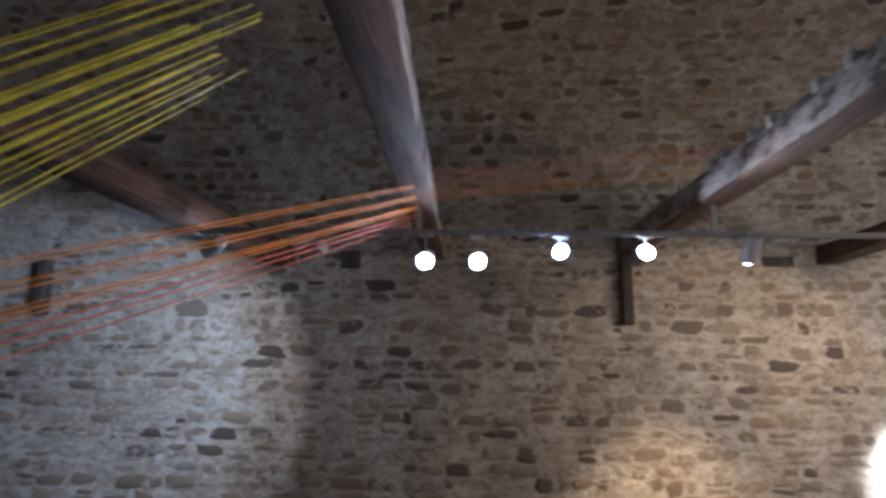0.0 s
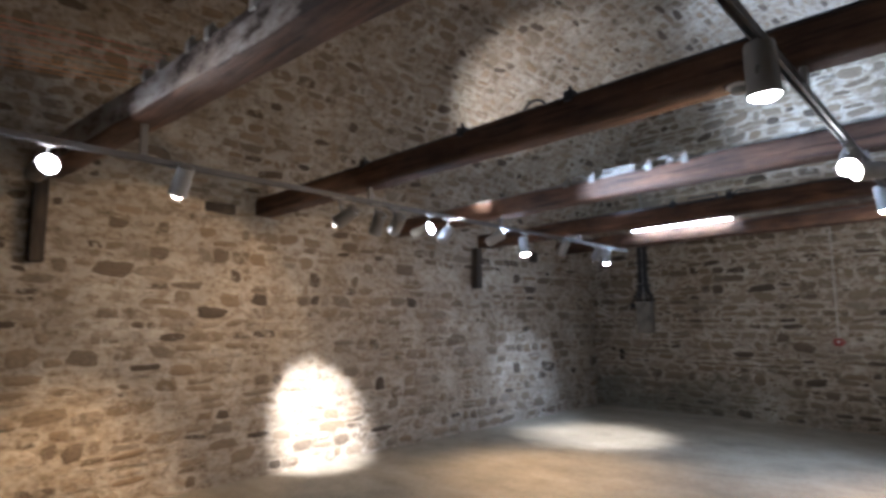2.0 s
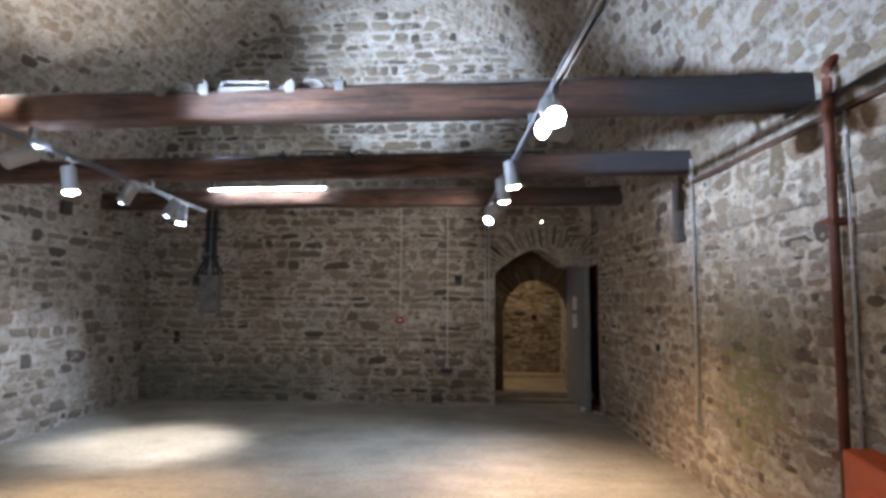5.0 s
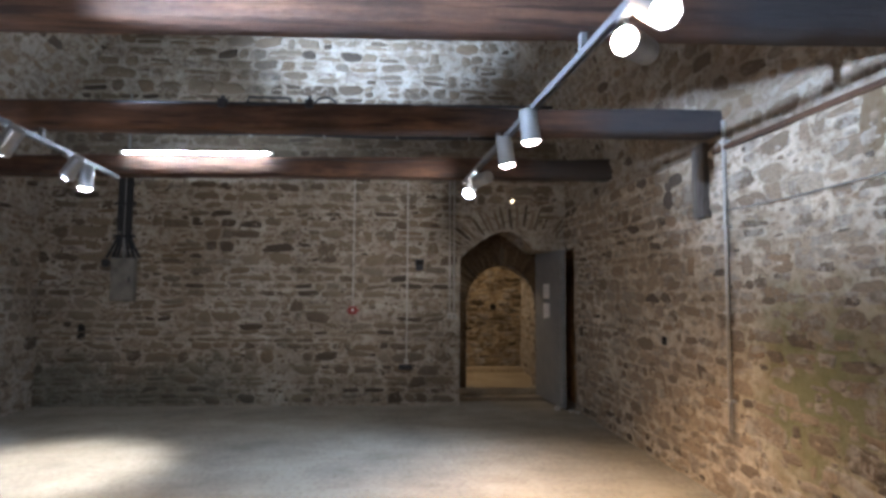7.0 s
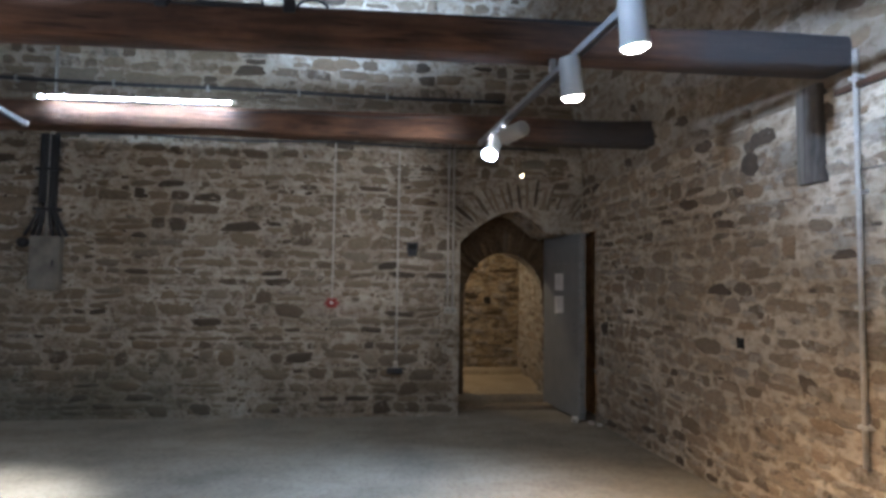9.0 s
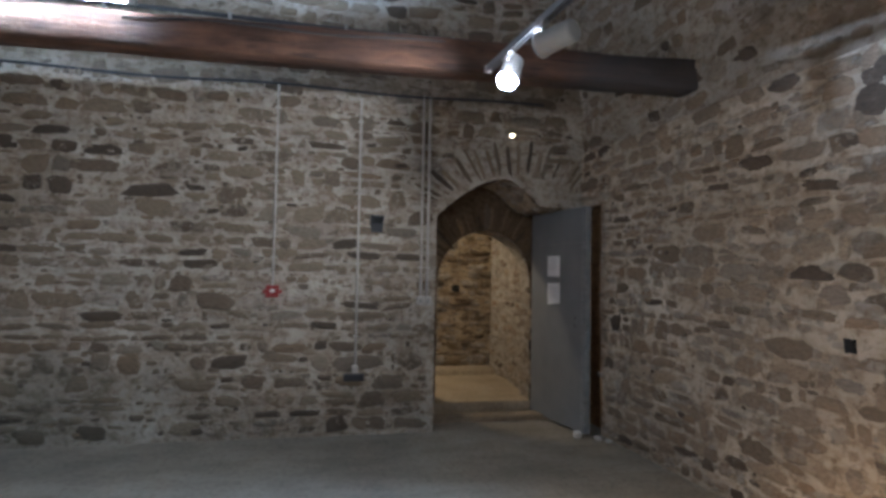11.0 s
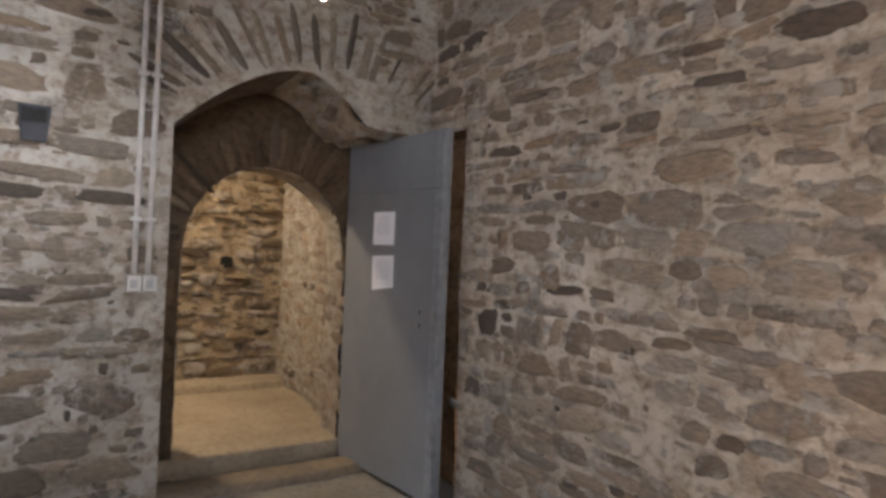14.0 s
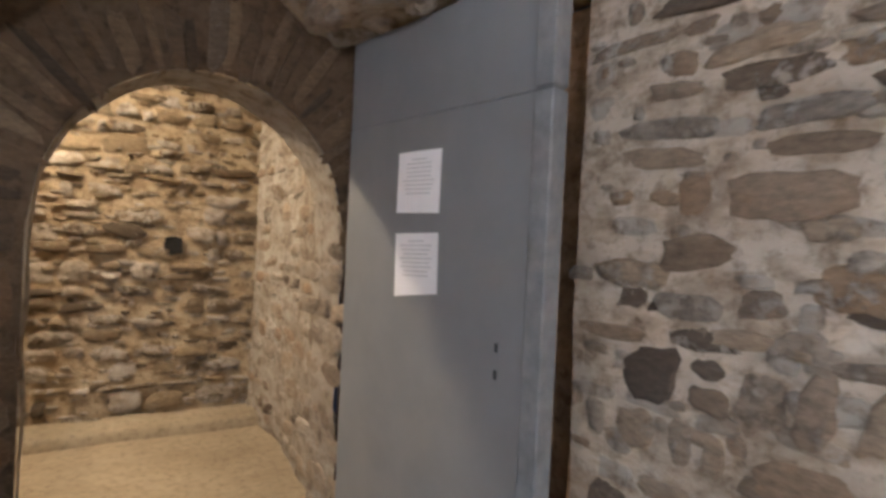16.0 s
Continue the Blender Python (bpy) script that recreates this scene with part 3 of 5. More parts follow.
verts, faces = [], []
quads([[rough((x, y, arch_z(y) + 0.003), 1.0, 0.03) for y in steps(RECESS_BACK, 0.62, 0.03)] for x in steps(EAST - 0.005, INNER_X + 0.02, 0.04)])
lintel = mesh_object("trim_lintel", verts, faces, make_mortar("lintel_mortar", False, (1.08, 0.97, 0.82)), None, True)
tagged(lintel, "ragged rubble lintel over the open door", "lintel", kind="structure")
verts, faces = [], []
quads([[rough((x, RECESS_BACK, z), 3, 0.02) for z in steps(-0.02, RECESS_TOP, 0.08)] for x in steps(RECESS, INNER_X + 0.02, 0.08)])
quads([[rough((RECESS, y, z), 3, 0.012) for z in steps(-0.02, RECESS_TOP, 0.08)] for y in steps(south_y(RECESS), RECESS_BACK, 0.05)])
quads([[rough((x, y, RECESS_TOP), 3, 0.008) for x in steps(RECESS, EAST, 0.07)] for y in steps(south_y(RECESS), RECESS_BACK, 0.05)])
recess = mesh_object("door_recess", verts, faces, make_mortar("recess_brown_earth", False, (1.20, 0.80, 0.45)), None, True)
tagged(recess, "dark brown stone recess behind the open door", "recess", kind="structure")

# inner wall with the smaller round arch
verts, faces = [], []


def at_inner(u, v, d):
    return Vector((INNER_X - d, u, v))


sheet(steps(INNER_L, JAMB + 0.03, 0.05), lambda u: -0.02, lambda u: 2.3, 26, at_inner, 12.0, verts, faces)
sheet(steps(INNER_R, INNER_L, 0.03), inner_z, lambda u: 2.3, 14, at_inner, 12.0, verts, faces)
sheet(steps(RECESS_BACK - 0.02, INNER_R, 0.05), lambda u: -0.02, lambda u: 2.3, 26, at_inner, 12.0, verts, faces)
INNER_STONE = make_stone("inner_arch_rough_stone", 0.72, (0.64, 0.53, 0.38))
inner_wall = mesh_object("wall_inner_arch", verts, faces, make_mortar("brown_earth_mortar", False, (0.33, 0.25, 0.165)), None, True)
tagged(inner_wall, "grey stone inner wall with a round arched opening", "wall", kind="structure")

verts, faces = [], []
for yj in (INNER_L, INNER_R):
    quads([[rough((x, yj, z), 4, 0.02) for z in steps(-0.02, INNER_TOP - 0.52, 0.05)] for x in steps(INNER_X, INNER_BACK, 0.05)])
quads([[rough((x, y, inner_z(y)), 4, 0.012) for y in steps(INNER_R, INNER_L, 0.025)] for x in steps(INNER_X, INNER_BACK, 0.05)])
inner_reveal = mesh_object("trim_inner_reveal", verts, faces, MORTAR, None, True)
tagged(inner_reveal, "pale mortared jambs and soffit of the inner arch", "reveal", kind="structure")

# masonry behind the faces, so that the walls are solid
def core(wall, lo, hi):
    part("core", box(lo, hi, 0.0), MORTAR, wall)


core(wall_south, (WEST - 0.4, -1.25, -0.05), (RECESS - 0.1, -0.80, SPRING))
core(wall_north, (WEST - 0.4, 6.50, -0.05), (EAST + 0.5, 6.95, SPRING))
core(wall_west, (WEST - 0.45, -0.85, -0.05), (WEST - 0.06, 6.6, SPRING + RISE + 0.3))
core(wall_east, (EAST + 0.14, JAMB + 0.05, -0.05), (INNER_BACK - 0.02, 6.6, SPRING + RISE + 0.3))
core(wall_east, (EAST + 0.07, -0.75, 2.32), (INNER_BACK - 0.02, JAMB + 0.05, SPRING + RISE + 0.3))
core(wall_east, (EAST + 0.05, -0.95, -0.05), (INNER_BACK - 0.02, RECESS_BACK - 0.04, 2.32))

# ---- setting: the passage beyond ----
PASSAGE_BACK, PASSAGE_SOUTH, PASSAGE_NORTH, PASSAGE_Z, PASSAGE_TOP = 12.22, -0.05, 2.6, 0.12, 2.55


def at_passage_back(u, v, d):
    return Vector((PASSAGE_BACK - d * 1.6, u, v))


def at_passage_south(u, v, d):
    return Vector((u, PASSAGE_SOUTH + 0.13 * max(0.0, (11.6 - u)) * 0.9 + d, v))


verts, faces = [], []
sheet(steps(PASSAGE_SOUTH - 0.1, PASSAGE_NORTH, 0.07), lambda u: 0, lambda u: PASSAGE_TOP, 36, at_passage_back, 15.0, verts, faces)
PASSAGE_MORTAR = make_mortar("yellow_lime_mortar", False, (1.0, 0.90, 0.70))
passage_back = mesh_object("wall_passage_back", verts, faces, PASSAGE_MORTAR, None, True)
tagged(passage_back, "rough coursed rubble wall of the passage", "wall", kind="structure")
verts, faces = [], []
sheet(steps(INNER_BACK - 0.02, PASSAGE_BACK + 0.05, 0.07), lambda u: 0, lambda u: PASSAGE_TOP, 36, at_passage_south, 16.0, verts, faces)
passage_south = mesh_object("wall_passage_south", verts, faces, MORTAR, None, True)
tagged(passage_south, "pale mortared rubble side wall of the passage", "wall", kind="structure")
tagged(part("wall_passage_north", box((INNER_BACK, PASSAGE_NORTH, 0), (PASSAGE_BACK + 0.2, PASSAGE_NORTH + 0.2, PASSAGE_TOP), 0), MORTAR), "plain end wall of the passage", "wall", kind="structure")
tagged(part("wall_passage_west", box((INNER_BACK - 0.01, JAMB, 0), (INNER_BACK + 0.02, PASSAGE_NORTH, PASSAGE_TOP), 0), MORTAR), "plain side wall of the passage", "wall", kind="structure")
tagged(part("wall_passage_over_arch", box((INNER_BACK - 0.01, -0.5, 1.95), (INNER_BACK + 0.02, JAMB, PASSAGE_TOP), 0), MORTAR), "plain wall over the arch in the passage", "wall", kind="structure")
tagged(part("ceiling_passage", box((INNER_BACK - 0.05, -0.5, PASSAGE_TOP), (PASSAGE_BACK + 0.3, PASSAGE_NORTH + 0.2, PASSAGE_TOP + 0.1), 0), MORTAR), "plain plastered passage ceiling", "ceiling", kind="structure")
bm = bmesh.new()
us, vs = steps(10.44, PASSAGE_BACK + 0.1, 0.06), steps(-0.46, PASSAGE_NORTH, 0.06)


def slab(x, y):
    edge = 10.44 + 0.03 * noise.noise((y * 5, 2, 0))
    return (max(x, edge) if x < 10.5 else x, y, PASSAGE_Z + 0.012 * noise.noise((x * 2, y * 2, 9)) + 0.004 * noise.noise((x * 9, y * 9, 9)))


grid = [[bm.verts.new(slab(x, y)) for y in vs] for x in us]
for i in range(len(us) - 1):
    for k in range(len(vs) - 1):
        bm.faces.new((grid[i][k], grid[i + 1][k], grid[i + 1][k + 1], grid[i][k + 1]))
low = [bm.verts.new((v.co.x + 0.07, v.co.y, -0.02)) for v in grid[0]]
for k in range(len(vs) - 1):
    bm.faces.new((low[k], grid[0][k], grid[0][k + 1], low[k + 1]))
LEDGE_FOOT = make_floor("ledge_stone", (0.25, 0.20, 0.13), (0.40, 0.33, 0.23))
tagged(part("floor_passage", bm, PASSAGE_FLOOR, None, "", True), "raised pale earth floor of the passage with a worn step", "floor", kind="structure")

bm = bmesh.new()
rows_ = []
for y in steps(PASSAGE_SOUTH - 0.05, PASSAGE_NORTH, 0.05):
    front = 11.97 + 0.035 * noise.noise((y * 3, 4, 2)) + 0.015 * noise.noise((y * 11, 4, 2))
    top = PASSAGE_Z + 0.062 + 0.012 * noise.noise((y * 4, 1, 6))
    rows_.append([bm.verts.new(p) for p in ((front, y, PASSAGE_Z - 0.03), (front + 0.008, y, top - 0.02), (front + 0.035, y, top), (front + 0.12, y, top + 0.008), (PASSAGE_BACK + 0.08, y, top + 0.014))])
for a, b in zip(rows_, rows_[1:]):
    for k in range(4):
        bm.faces.new((a[k], a[k + 1], b[k + 1], b[k]))
tagged(part("trim_passage_ledge", bm, LEDGE_FOOT, None, "", True), "low worn stone ledge along the foot of the passage wall", "ledge", kind="structure")

bm = bmesh.new()
us, vs = steps(10.17, 10.45, 0.05), steps(-0.3, JAMB - 0.01, 0.06)
sill = lambda x, y: (x + (0.03 * noise.noise((y * 4, 7, 1)) if x < 10.2 else 0.0), y, 0.045 + 0.008 * noise.noise((x * 5, y * 5, 4)) - (0.05 if x > 10.36 else 0.0))
grid = [[bm.verts.new(sill(x, y)) for y in vs] for x in us]
for i in range(len(us) - 1):
    for k in range(len(vs) - 1):
        bm.faces.new((grid[i][k], grid[i + 1][k], grid[i + 1][k + 1], grid[i][k + 1]))
for row in (grid[0], grid[-1]):
    low = [bm.verts.new((v.co.x, v.co.y, -0.02)) for v in row]
    for k in range(len(vs) - 1):
        bm.faces.new((low[k], row[k], row[k + 1], low[k + 1]))
tagged(part("trim_door_sill", bm, make_floor("sill_stone", (0.17, 0.13, 0.085), (0.29, 0.225, 0.15)), None, "", True), "worn stone sill before the passage step", "sill", kind="structure")

# ---- setting: the barrel vault, one mesh with its stones ----
verts, faces = [], []
ARC = 10.6


def at_vault(u, v, d):
    return vault_point(u, math.pi * v / ARC, d)


sheet(steps(WEST, EAST + 0.12, 0.13), lambda u: 0.0, lambda u: ARC, 84, at_vault, 21.0, verts, faces)
rng = random.Random(5)
n_plain = len(faces)
for u, v, a, b, turn in courses(rng, -4.5, 9.9, 0.05, ARC - 0.05, (0.045, 0.115), (0.07, 0.27), (0.014, 0.055), 0.24):
    k, h = rng.randrange(len(SHAPES)), rng.uniform(0.004, 0.014)
    d = swell(u, v, 21.0)
    o, ex = at_vault(u, v, d), Vector((1, 0, 0))
    ey = (at_vault(u, v + 0.01, d) - at_vault(u, v - 0.01, d)).normalized()
    ez = ex.cross(ey).normalized()
    if (at_vault(u, v, d + 0.1) - o).dot(ez) < 0:
        ez = -ez
    m = Matrix.Translation(o) @ Matrix((ex, ey, ez)).transposed().to_4x4() @ Matrix.Rotation(turn * 2, 4, "Z") @ Matrix.Diagonal((a, b, h, 1))
    base = len(verts)
    verts += [m @ Vector(p) for p in SHAPES[k][1]]
    faces += [tuple(base + i for i in f) for f in SHAPES[k][2]]
first = len(verts)
for x in (WEST - 0.4, EAST + 0.5):
    for k in range(41):
        verts.append(vault_point(x, math.pi * k / 40, -0.45))
for k in range(40):
    faces.append((first + k, first + k + 1, first + k + 42, first + k + 41))
ceiling = mesh_object("ceiling", verts, faces, make_mortar("stained_vault_mortar", False, None, False, True), None, True)
ceiling.data.materials.append(make_stone("vault_rubble_stone", 0.54, (1.08, 1.05, 1.0), False, True))
ceiling.data.polygons.foreach_set("material_index", [0] * n_plain + [1] * (len(faces) - n_plain - 40) + [0] * 40)
tagged(ceiling, "barrel vault of rubble stone half covered by mortar", "ceiling", kind="structure")

# ---- beams ----
def beam(x0, width, bottom, top, seed, skew=0.05, ends=(0.0, 0.0), wood=None, label="dark rough-hewn timber tie beam spanning the vault"):
    """A hewn tie beam from the south to the north wall."""
    r = random.Random(seed)
    bm = bmesh.new()
    ya, yb = south_y(x0) - 0.12 + ends[0], north_y(x0) + 0.12 + ends[1]
    n, rings = 46, []
    for i in range(n + 1):
        y = ya + (yb - ya) * i / n
        wob = lambda s, k=0.010: k * noise.noise((y * 1.3, s, seed)) + 0.004 * noise.noise((y * 9, s, seed))
        xa, xb = x0 + skew * y + wob(1), x0 + width + skew * y + wob(2)
        za, zb = bottom + wob(3), top + wob(4, 0.016)
        c = 0.016 + 0.012 * noise.noise((y * 2.1, 7, seed))
        ring = [(xa + c, za), (xb - c, za), (xb, za + c), (xb, zb - c), (xb - c, zb), (xa + c, zb), (xa, zb - c), (xa, (za + zb) / 2), (xa, za + c)]
        rings.append([bm.verts.new((px + wob(px * 31, 0.003), y, pz)) for px, pz in ring])
    for a, b in zip(rings, rings[1:]):
        for k in range(len(a)):
            bm.faces.new((a[k], a[(k + 1) % len(a)], b[(k + 1) % len(a)], b[k]))
    bm.faces.new(rings[0])
    bm.faces.new(rings[-1][::-1])
    bmesh.ops.recalc_face_normals(bm, faces=bm.faces)
    # Pale sides hold whitewash and lamplight in one colour; undersides stay dark wood.
    dark_under = [abs(f.normal.z) > 0.6 and f.calc_center_median().z < (bottom + top) / 2 for f in bm.faces]
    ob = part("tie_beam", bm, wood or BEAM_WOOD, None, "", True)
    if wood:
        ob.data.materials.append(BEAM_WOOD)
        ob.data.polygons.foreach_set("material_index", [int(k) for k in dark_under])
    return tagged(ob, label, "beam", "tie beams")


# x at y = 0, width, underside, top, slant
BEAMS = [(-2.45, 0.22, 2.55, 2.75, 0.05), (-0.42, 0.20, 2.62, 2.82, -0.04), (1.72, 0.20, 2.66, 2.86, -0.077), (3.12, 0.20, 2.57, 2.74, 0.01),
         (4.72, 0.20, 2.55, 2.72, 0.05), (6.37, 0.20, 2.54, 2.71, 0.05), (8.38, 0.21, 2.60, 2.80, 0.06)]
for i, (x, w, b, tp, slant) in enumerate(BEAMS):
    beam(x, w, b, tp, 3.7 * i + 1, slant, (0.0, 0.0), *((WHITEWASHED, "whitewashed and flaking timber tie beam, sides pale as if lit, underside dark") if i in (1, 2) else ()))
bm = bmesh.new()
xs = steps(3.2, 6.45, 0.25)
rings = []
for x in xs:
    y, z = south_y(x), SPRING + 0.006 * noise.noise((x * 2, 1, 1))
    rings.append([bm.verts.new(p) for p in ((x, y - 0.03, z - 0.01), (x, y + 0.04, z - 0.008), (x, y + 0.04, z + 0.024), (x, y - 0.03, z + 0.035))])
for a, b in zip(rings, rings[1:]):
    for k in range(4):
        bm.faces.new((a[k], a[(k + 1) % 4], b[(k + 1) % 4], b[k]))
bm.faces.new(rings[0]), bm.faces.new(rings[-1])
bmesh.ops.recalc_face_normals(bm, faces=bm.faces)
tagged(part("trim_wall_plate", bm, PLATE_WOOD), "brown timber wall plate at the foot of the vault", "trim", kind="structure")


def wall_post(x, y, z0, z1, out, half=0.05, wood=None, label="short dark timber post under the beam end"):
    bm = box((x - half, min(y, y + out * 0.07) - 0.02, z0), (x + half, max(y, y + out * 0.07) + 0.02, z1), 0.012)
    tagged(part("wall_post", bm, wood or POST_WOOD), label, "post", "wall posts")


for x, z0, z1 in ((-4.45, 2.05, 2.6), (1.32, 1.98, 2.66), (6.60, 1.95, 2.52)):
    wall_post(x, north_y(x) - 0.03, z0, z1, -1)
wall_post(6.62, south_y(6.62) - 0.03, 1.97, 2.52, 1, 0.085, make_wood("weathered_grey_wood", (0.09, 0.085, 0.08), (0.17, 0.165, 0.16), (0.27, 0.265, 0.26), 2), "short weathered grey timber post under the beam end")
for x, z, w, h in ((-1.39, 2.62, 0.20, 0.17), (8.05, 2.50, 0.16, 0.16), (2.80, 2.60, 0.30, 0.10)):
    bm = box((x - w / 2, north_y(x) - 0.05, z - h / 2), (x + w / 2, north_y(x) + 0.08, z + h / 2), 0.01)
    tagged(part("beam_stub", bm, POST_WOOD), "cut dark timber stub set in the wall", "beam stub", "beam stubs")

# ---- door leaf ----
HINGE, LEAF_END, LEAF_TOP = Vector((10.435, 0.118, 0.03)), Vector((9.52, 0.0, 0.03)), 1.935
along = (LEAF_END - HINGE).normalized()
LEAF_LENGTH = (LEAF_END - HINGE).length
leaf_pose = Matrix.Translation(HINGE) @ Matrix((along, Vector((0, 0, 1)).cross(along), Vector((0, 0, 1)))).transposed().to_4x4()
# in the leaf's frame: x from the hinge, y towards the south wall (negative is the room side), z up
door = thing("door_1", "open grey painted steel door with two paper notices", "door")
tagged(door, kind="structure")
door.matrix_world = leaf_pose
H = LEAF_TOP - HINGE.z
room = -1 if (leaf_pose.to_3x3() @ Vector((0, -1, 0))).y > 0 else 1


def leaf_box(x0, x1, d0, d1, z0, z1, bevel=0.004):
    """d: metres out of the leaf's room face."""
    a, b = sorted((room * d0, room * d1))
    return box((x0, a, z0), (x1, b, z1), bevel)


part("leaf_panel", leaf_box(0.0, LEAF_LENGTH, -0.045, 0.0, 0.0, 1.60), STEEL_PAINT, door)
part("upper_panel", leaf_box(0.0, LEAF_LENGTH, -0.045, -0.001, 1.6012, H), STEEL_PAINT, door)
part("edge_strip", leaf_box(LEAF_LENGTH - 0.055, LEAF_LENGTH + 0.004, -0.05, 0.008, 0.0, 1.598, 0.006), STEEL_EDGE, door, "worn paler steel edge strip")
part("edge_strip", leaf_box(LEAF_LENGTH - 0.055, LEAF_LENGTH + 0.004, -0.05, 0.008, 1.606, H, 0.006), STEEL_EDGE, door, "worn paler steel edge strip")
for z in (0.25, 1.0, 1.72):
    part("hinge", tube([(0.004, room * -0.022, z - 0.06), (0.004, room * -0.022, z + 0.06)], 0.014), STEEL_PAINT, door)
lock = part("lock_plate", leaf_box(LEAF_LENGTH - 0.165, LEAF_LENGTH - 0.135, 0.0, 0.002, 0.86, 0.98, 0.001), STEEL_PAINT, door, "small scratched lock plate with two keyholes")
for z in (0.885, 0.955):
    part("keyhole", leaf_box(LEAF_LENGTH - 0.156, LEAF_LENGTH - 0.144, 0.002, 0.0035, z - 0.012, z + 0.012, 0.001), BLACK, lock)
for top, lean in ((1.493, 0.6), (1.244, -1.8)):
    notice = thing("paper_notice", "white printed paper sheet taped to the grey door", "notice", "door notices")
    notice.matrix_world = leaf_pose @ Matrix.Translation((0.412, room * 0.002, top)) @ Matrix.Rotation(radians(lean), 4, "Y")
    a, b = sorted((0.0, room * 0.0015))
    bm = box((-0.105, a, -0.188), (0.105, b, 0.0), 0.0)
    for v in bm.verts:
        if lean < 0 and v.co.z < -0.1:
            v.co.z += 0.09 * v.co.x
    part("sheet", bm, PAPER, notice)
    r = random.Random(int(top * 100))
    for k in range(9):
        w = 0.04 if k == 0 else r.uniform(0.058, 0.08)
        a, b = sorted((room * 0.0015, room * 0.0021))
        part("text_line", box((-w, a, -0.027 - 0.013 * k), (w, b, -0.022 - 0.013 * k), 0.0), INK, notice)

# pale wedge stones at the foot of the door
def rubble_bit(x, y, size, seed, label):
    r = random.Random(seed)
    bm = bmesh.new()
    bmesh.ops.create_icosphere(bm, subdivisions=2, radius=1.0)
    for v in bm.verts:
        v.co = Vector((v.co.x * size[0], v.co.y * size[1], v.co.z * size[2])) * (1 + 0.28 * noise.noise(v.co * 1.7 + Vector((seed, 0, 0))))
    low = min(v.co.z for v in bm.verts)
    for v in bm.verts:
        v.co.z = max(v.co.z - low - 0.006, 0.0)
        v.co += Vector((x, y, 0.001))
    tagged(part("loose_stone", bm, CHALK, None, "", False), label, "stone", "loose stones by the door")


rubble_bit(9.53, 0.06, (0.045, 0.035, 0.035), 3, "pale loose stone wedged at the door foot")
rubble_bit(9.44, -0.08, (0.05, 0.03, 0.02), 8, "small grey loose stone on the floor by the door")
rubble_bit(9.36, -0.13, (0.03, 0.03, 0.018), 9, "small grey loose stone on the floor by the door")

# ---- light tracks and their spotlights ----
TRACK_Z = 2.455


def light_track(name_line, x0, x1):
    t = thing("light_track", "grey aluminium lighting track hung under the beams", "light track", "light tracks")
    a, b = Vector((x0, name_line(x0), TRACK_Z)), Vector((x1, name_line(x1), TRACK_Z))
    d = (b - a).normalized()
    m = Matrix.Translation(a) @ Matrix((d, Vector((0, 0, 1)).cross(d), Vector((0, 0, 1)))).transposed().to_4x4()
    L = (b - a).length
    bm = bmesh.new()
    prof = [(-0.018, -0.016), (-0.018, 0.018), (0.018, 0.018), (0.018, -0.016), (0.011, -0.016), (0.011, 0.010), (-0.011, 0.010), (-0.011, -0.016)]
    ends = [[bm.verts.new(m @ Vector((x, y, z))) for y, z in prof] for x in (0.0, L)]
    for k in range(8):
        bm.faces.new((ends[0][k], ends[0][(k + 1) % 8], ends[1][(k + 1) % 8], ends[1][k]))
    part("rail", bm, TRACK_METAL, t)
    for x in (0.0, L):
        part("end_cap", box((x - 0.012, -0.02, -0.02), (x + 0.012, 0.02, 0.02), 0.003, None, m), LAMP_BODY, t)
    for bx, w, bottom, top, slant in BEAMS:
        xm = bx + w / 2 + slant * name_line(bx)
        if x0 < xm < x1:
            y = name_line(xm)
            part("hanger", box((xm - 0.02, y - 0.014, TRACK_Z + 0.016), (xm + 0.02, y + 0.014, bottom + 0.012), 0.002), LAMP_BODY, t)
    return t


light_track(north_track_y, -1.95, 8.05)
light_track(south_track_y, 0.9, 8.0)


def spotlight(x, y, z, target, colour, number):
    """A cylinder spotlight: adapter on the track, stem, yoke, head with a recessed lens."""
    word = {WARM: "warm", NEUTRAL: "neutral white", COOL: "cool white"}[colour]
    s = thing("track_spotlight", "pale grey cylinder spotlight, lit " + word + ", on the ceiling track", "spotlight", "track spotlights")
    part("adapter", box((x - 0.05, y - 0.016, TRACK_Z - 0.03), (x + 0.05, y + 0.016, TRACK_Z - 0.006), 0.004), LAMP_BODY, s)
    part("stem", tube([(x, y, TRACK_Z - 0.02), Vector((x, y, z)) - (Vector(target) - Vector((x, y, z))).normalized() * 0.06], 0.009, 8), LAMP_BODY, s)
    d = (Vector(target) - Vector((x, y, z))).normalized()
    hx, hy, hz = Vector((x, y, z)) - d * 0.095
    m = look((hx, hy, hz), target)
    part("yoke", box((-0.012, -0.015, -0.03), (0.012, 0.015, 0.03), 0.003, None, Matrix.Translation((hx, hy, hz))), LAMP_BODY, s)
    head = part("head", lathe([(0.030, 0.090), (0.046, 0.086), (0.050, 0.078), (0.054, -0.080), (0.057, -0.084), (0.057, -0.100), (0.050, -0.100), (0.049, -0.085)], 24, m), LAMP_BODY, s, "", True)
    part("lens", lathe([(0.049, -0.090), (0.0475, -0.1025), (0.036, -0.112), (0.006, -0.117)], 20, m), LENS[colour], head, "glowing lamp lens", True)
    return s


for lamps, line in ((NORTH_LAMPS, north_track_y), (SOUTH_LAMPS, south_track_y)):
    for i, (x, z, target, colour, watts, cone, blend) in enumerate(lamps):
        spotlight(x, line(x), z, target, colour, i)

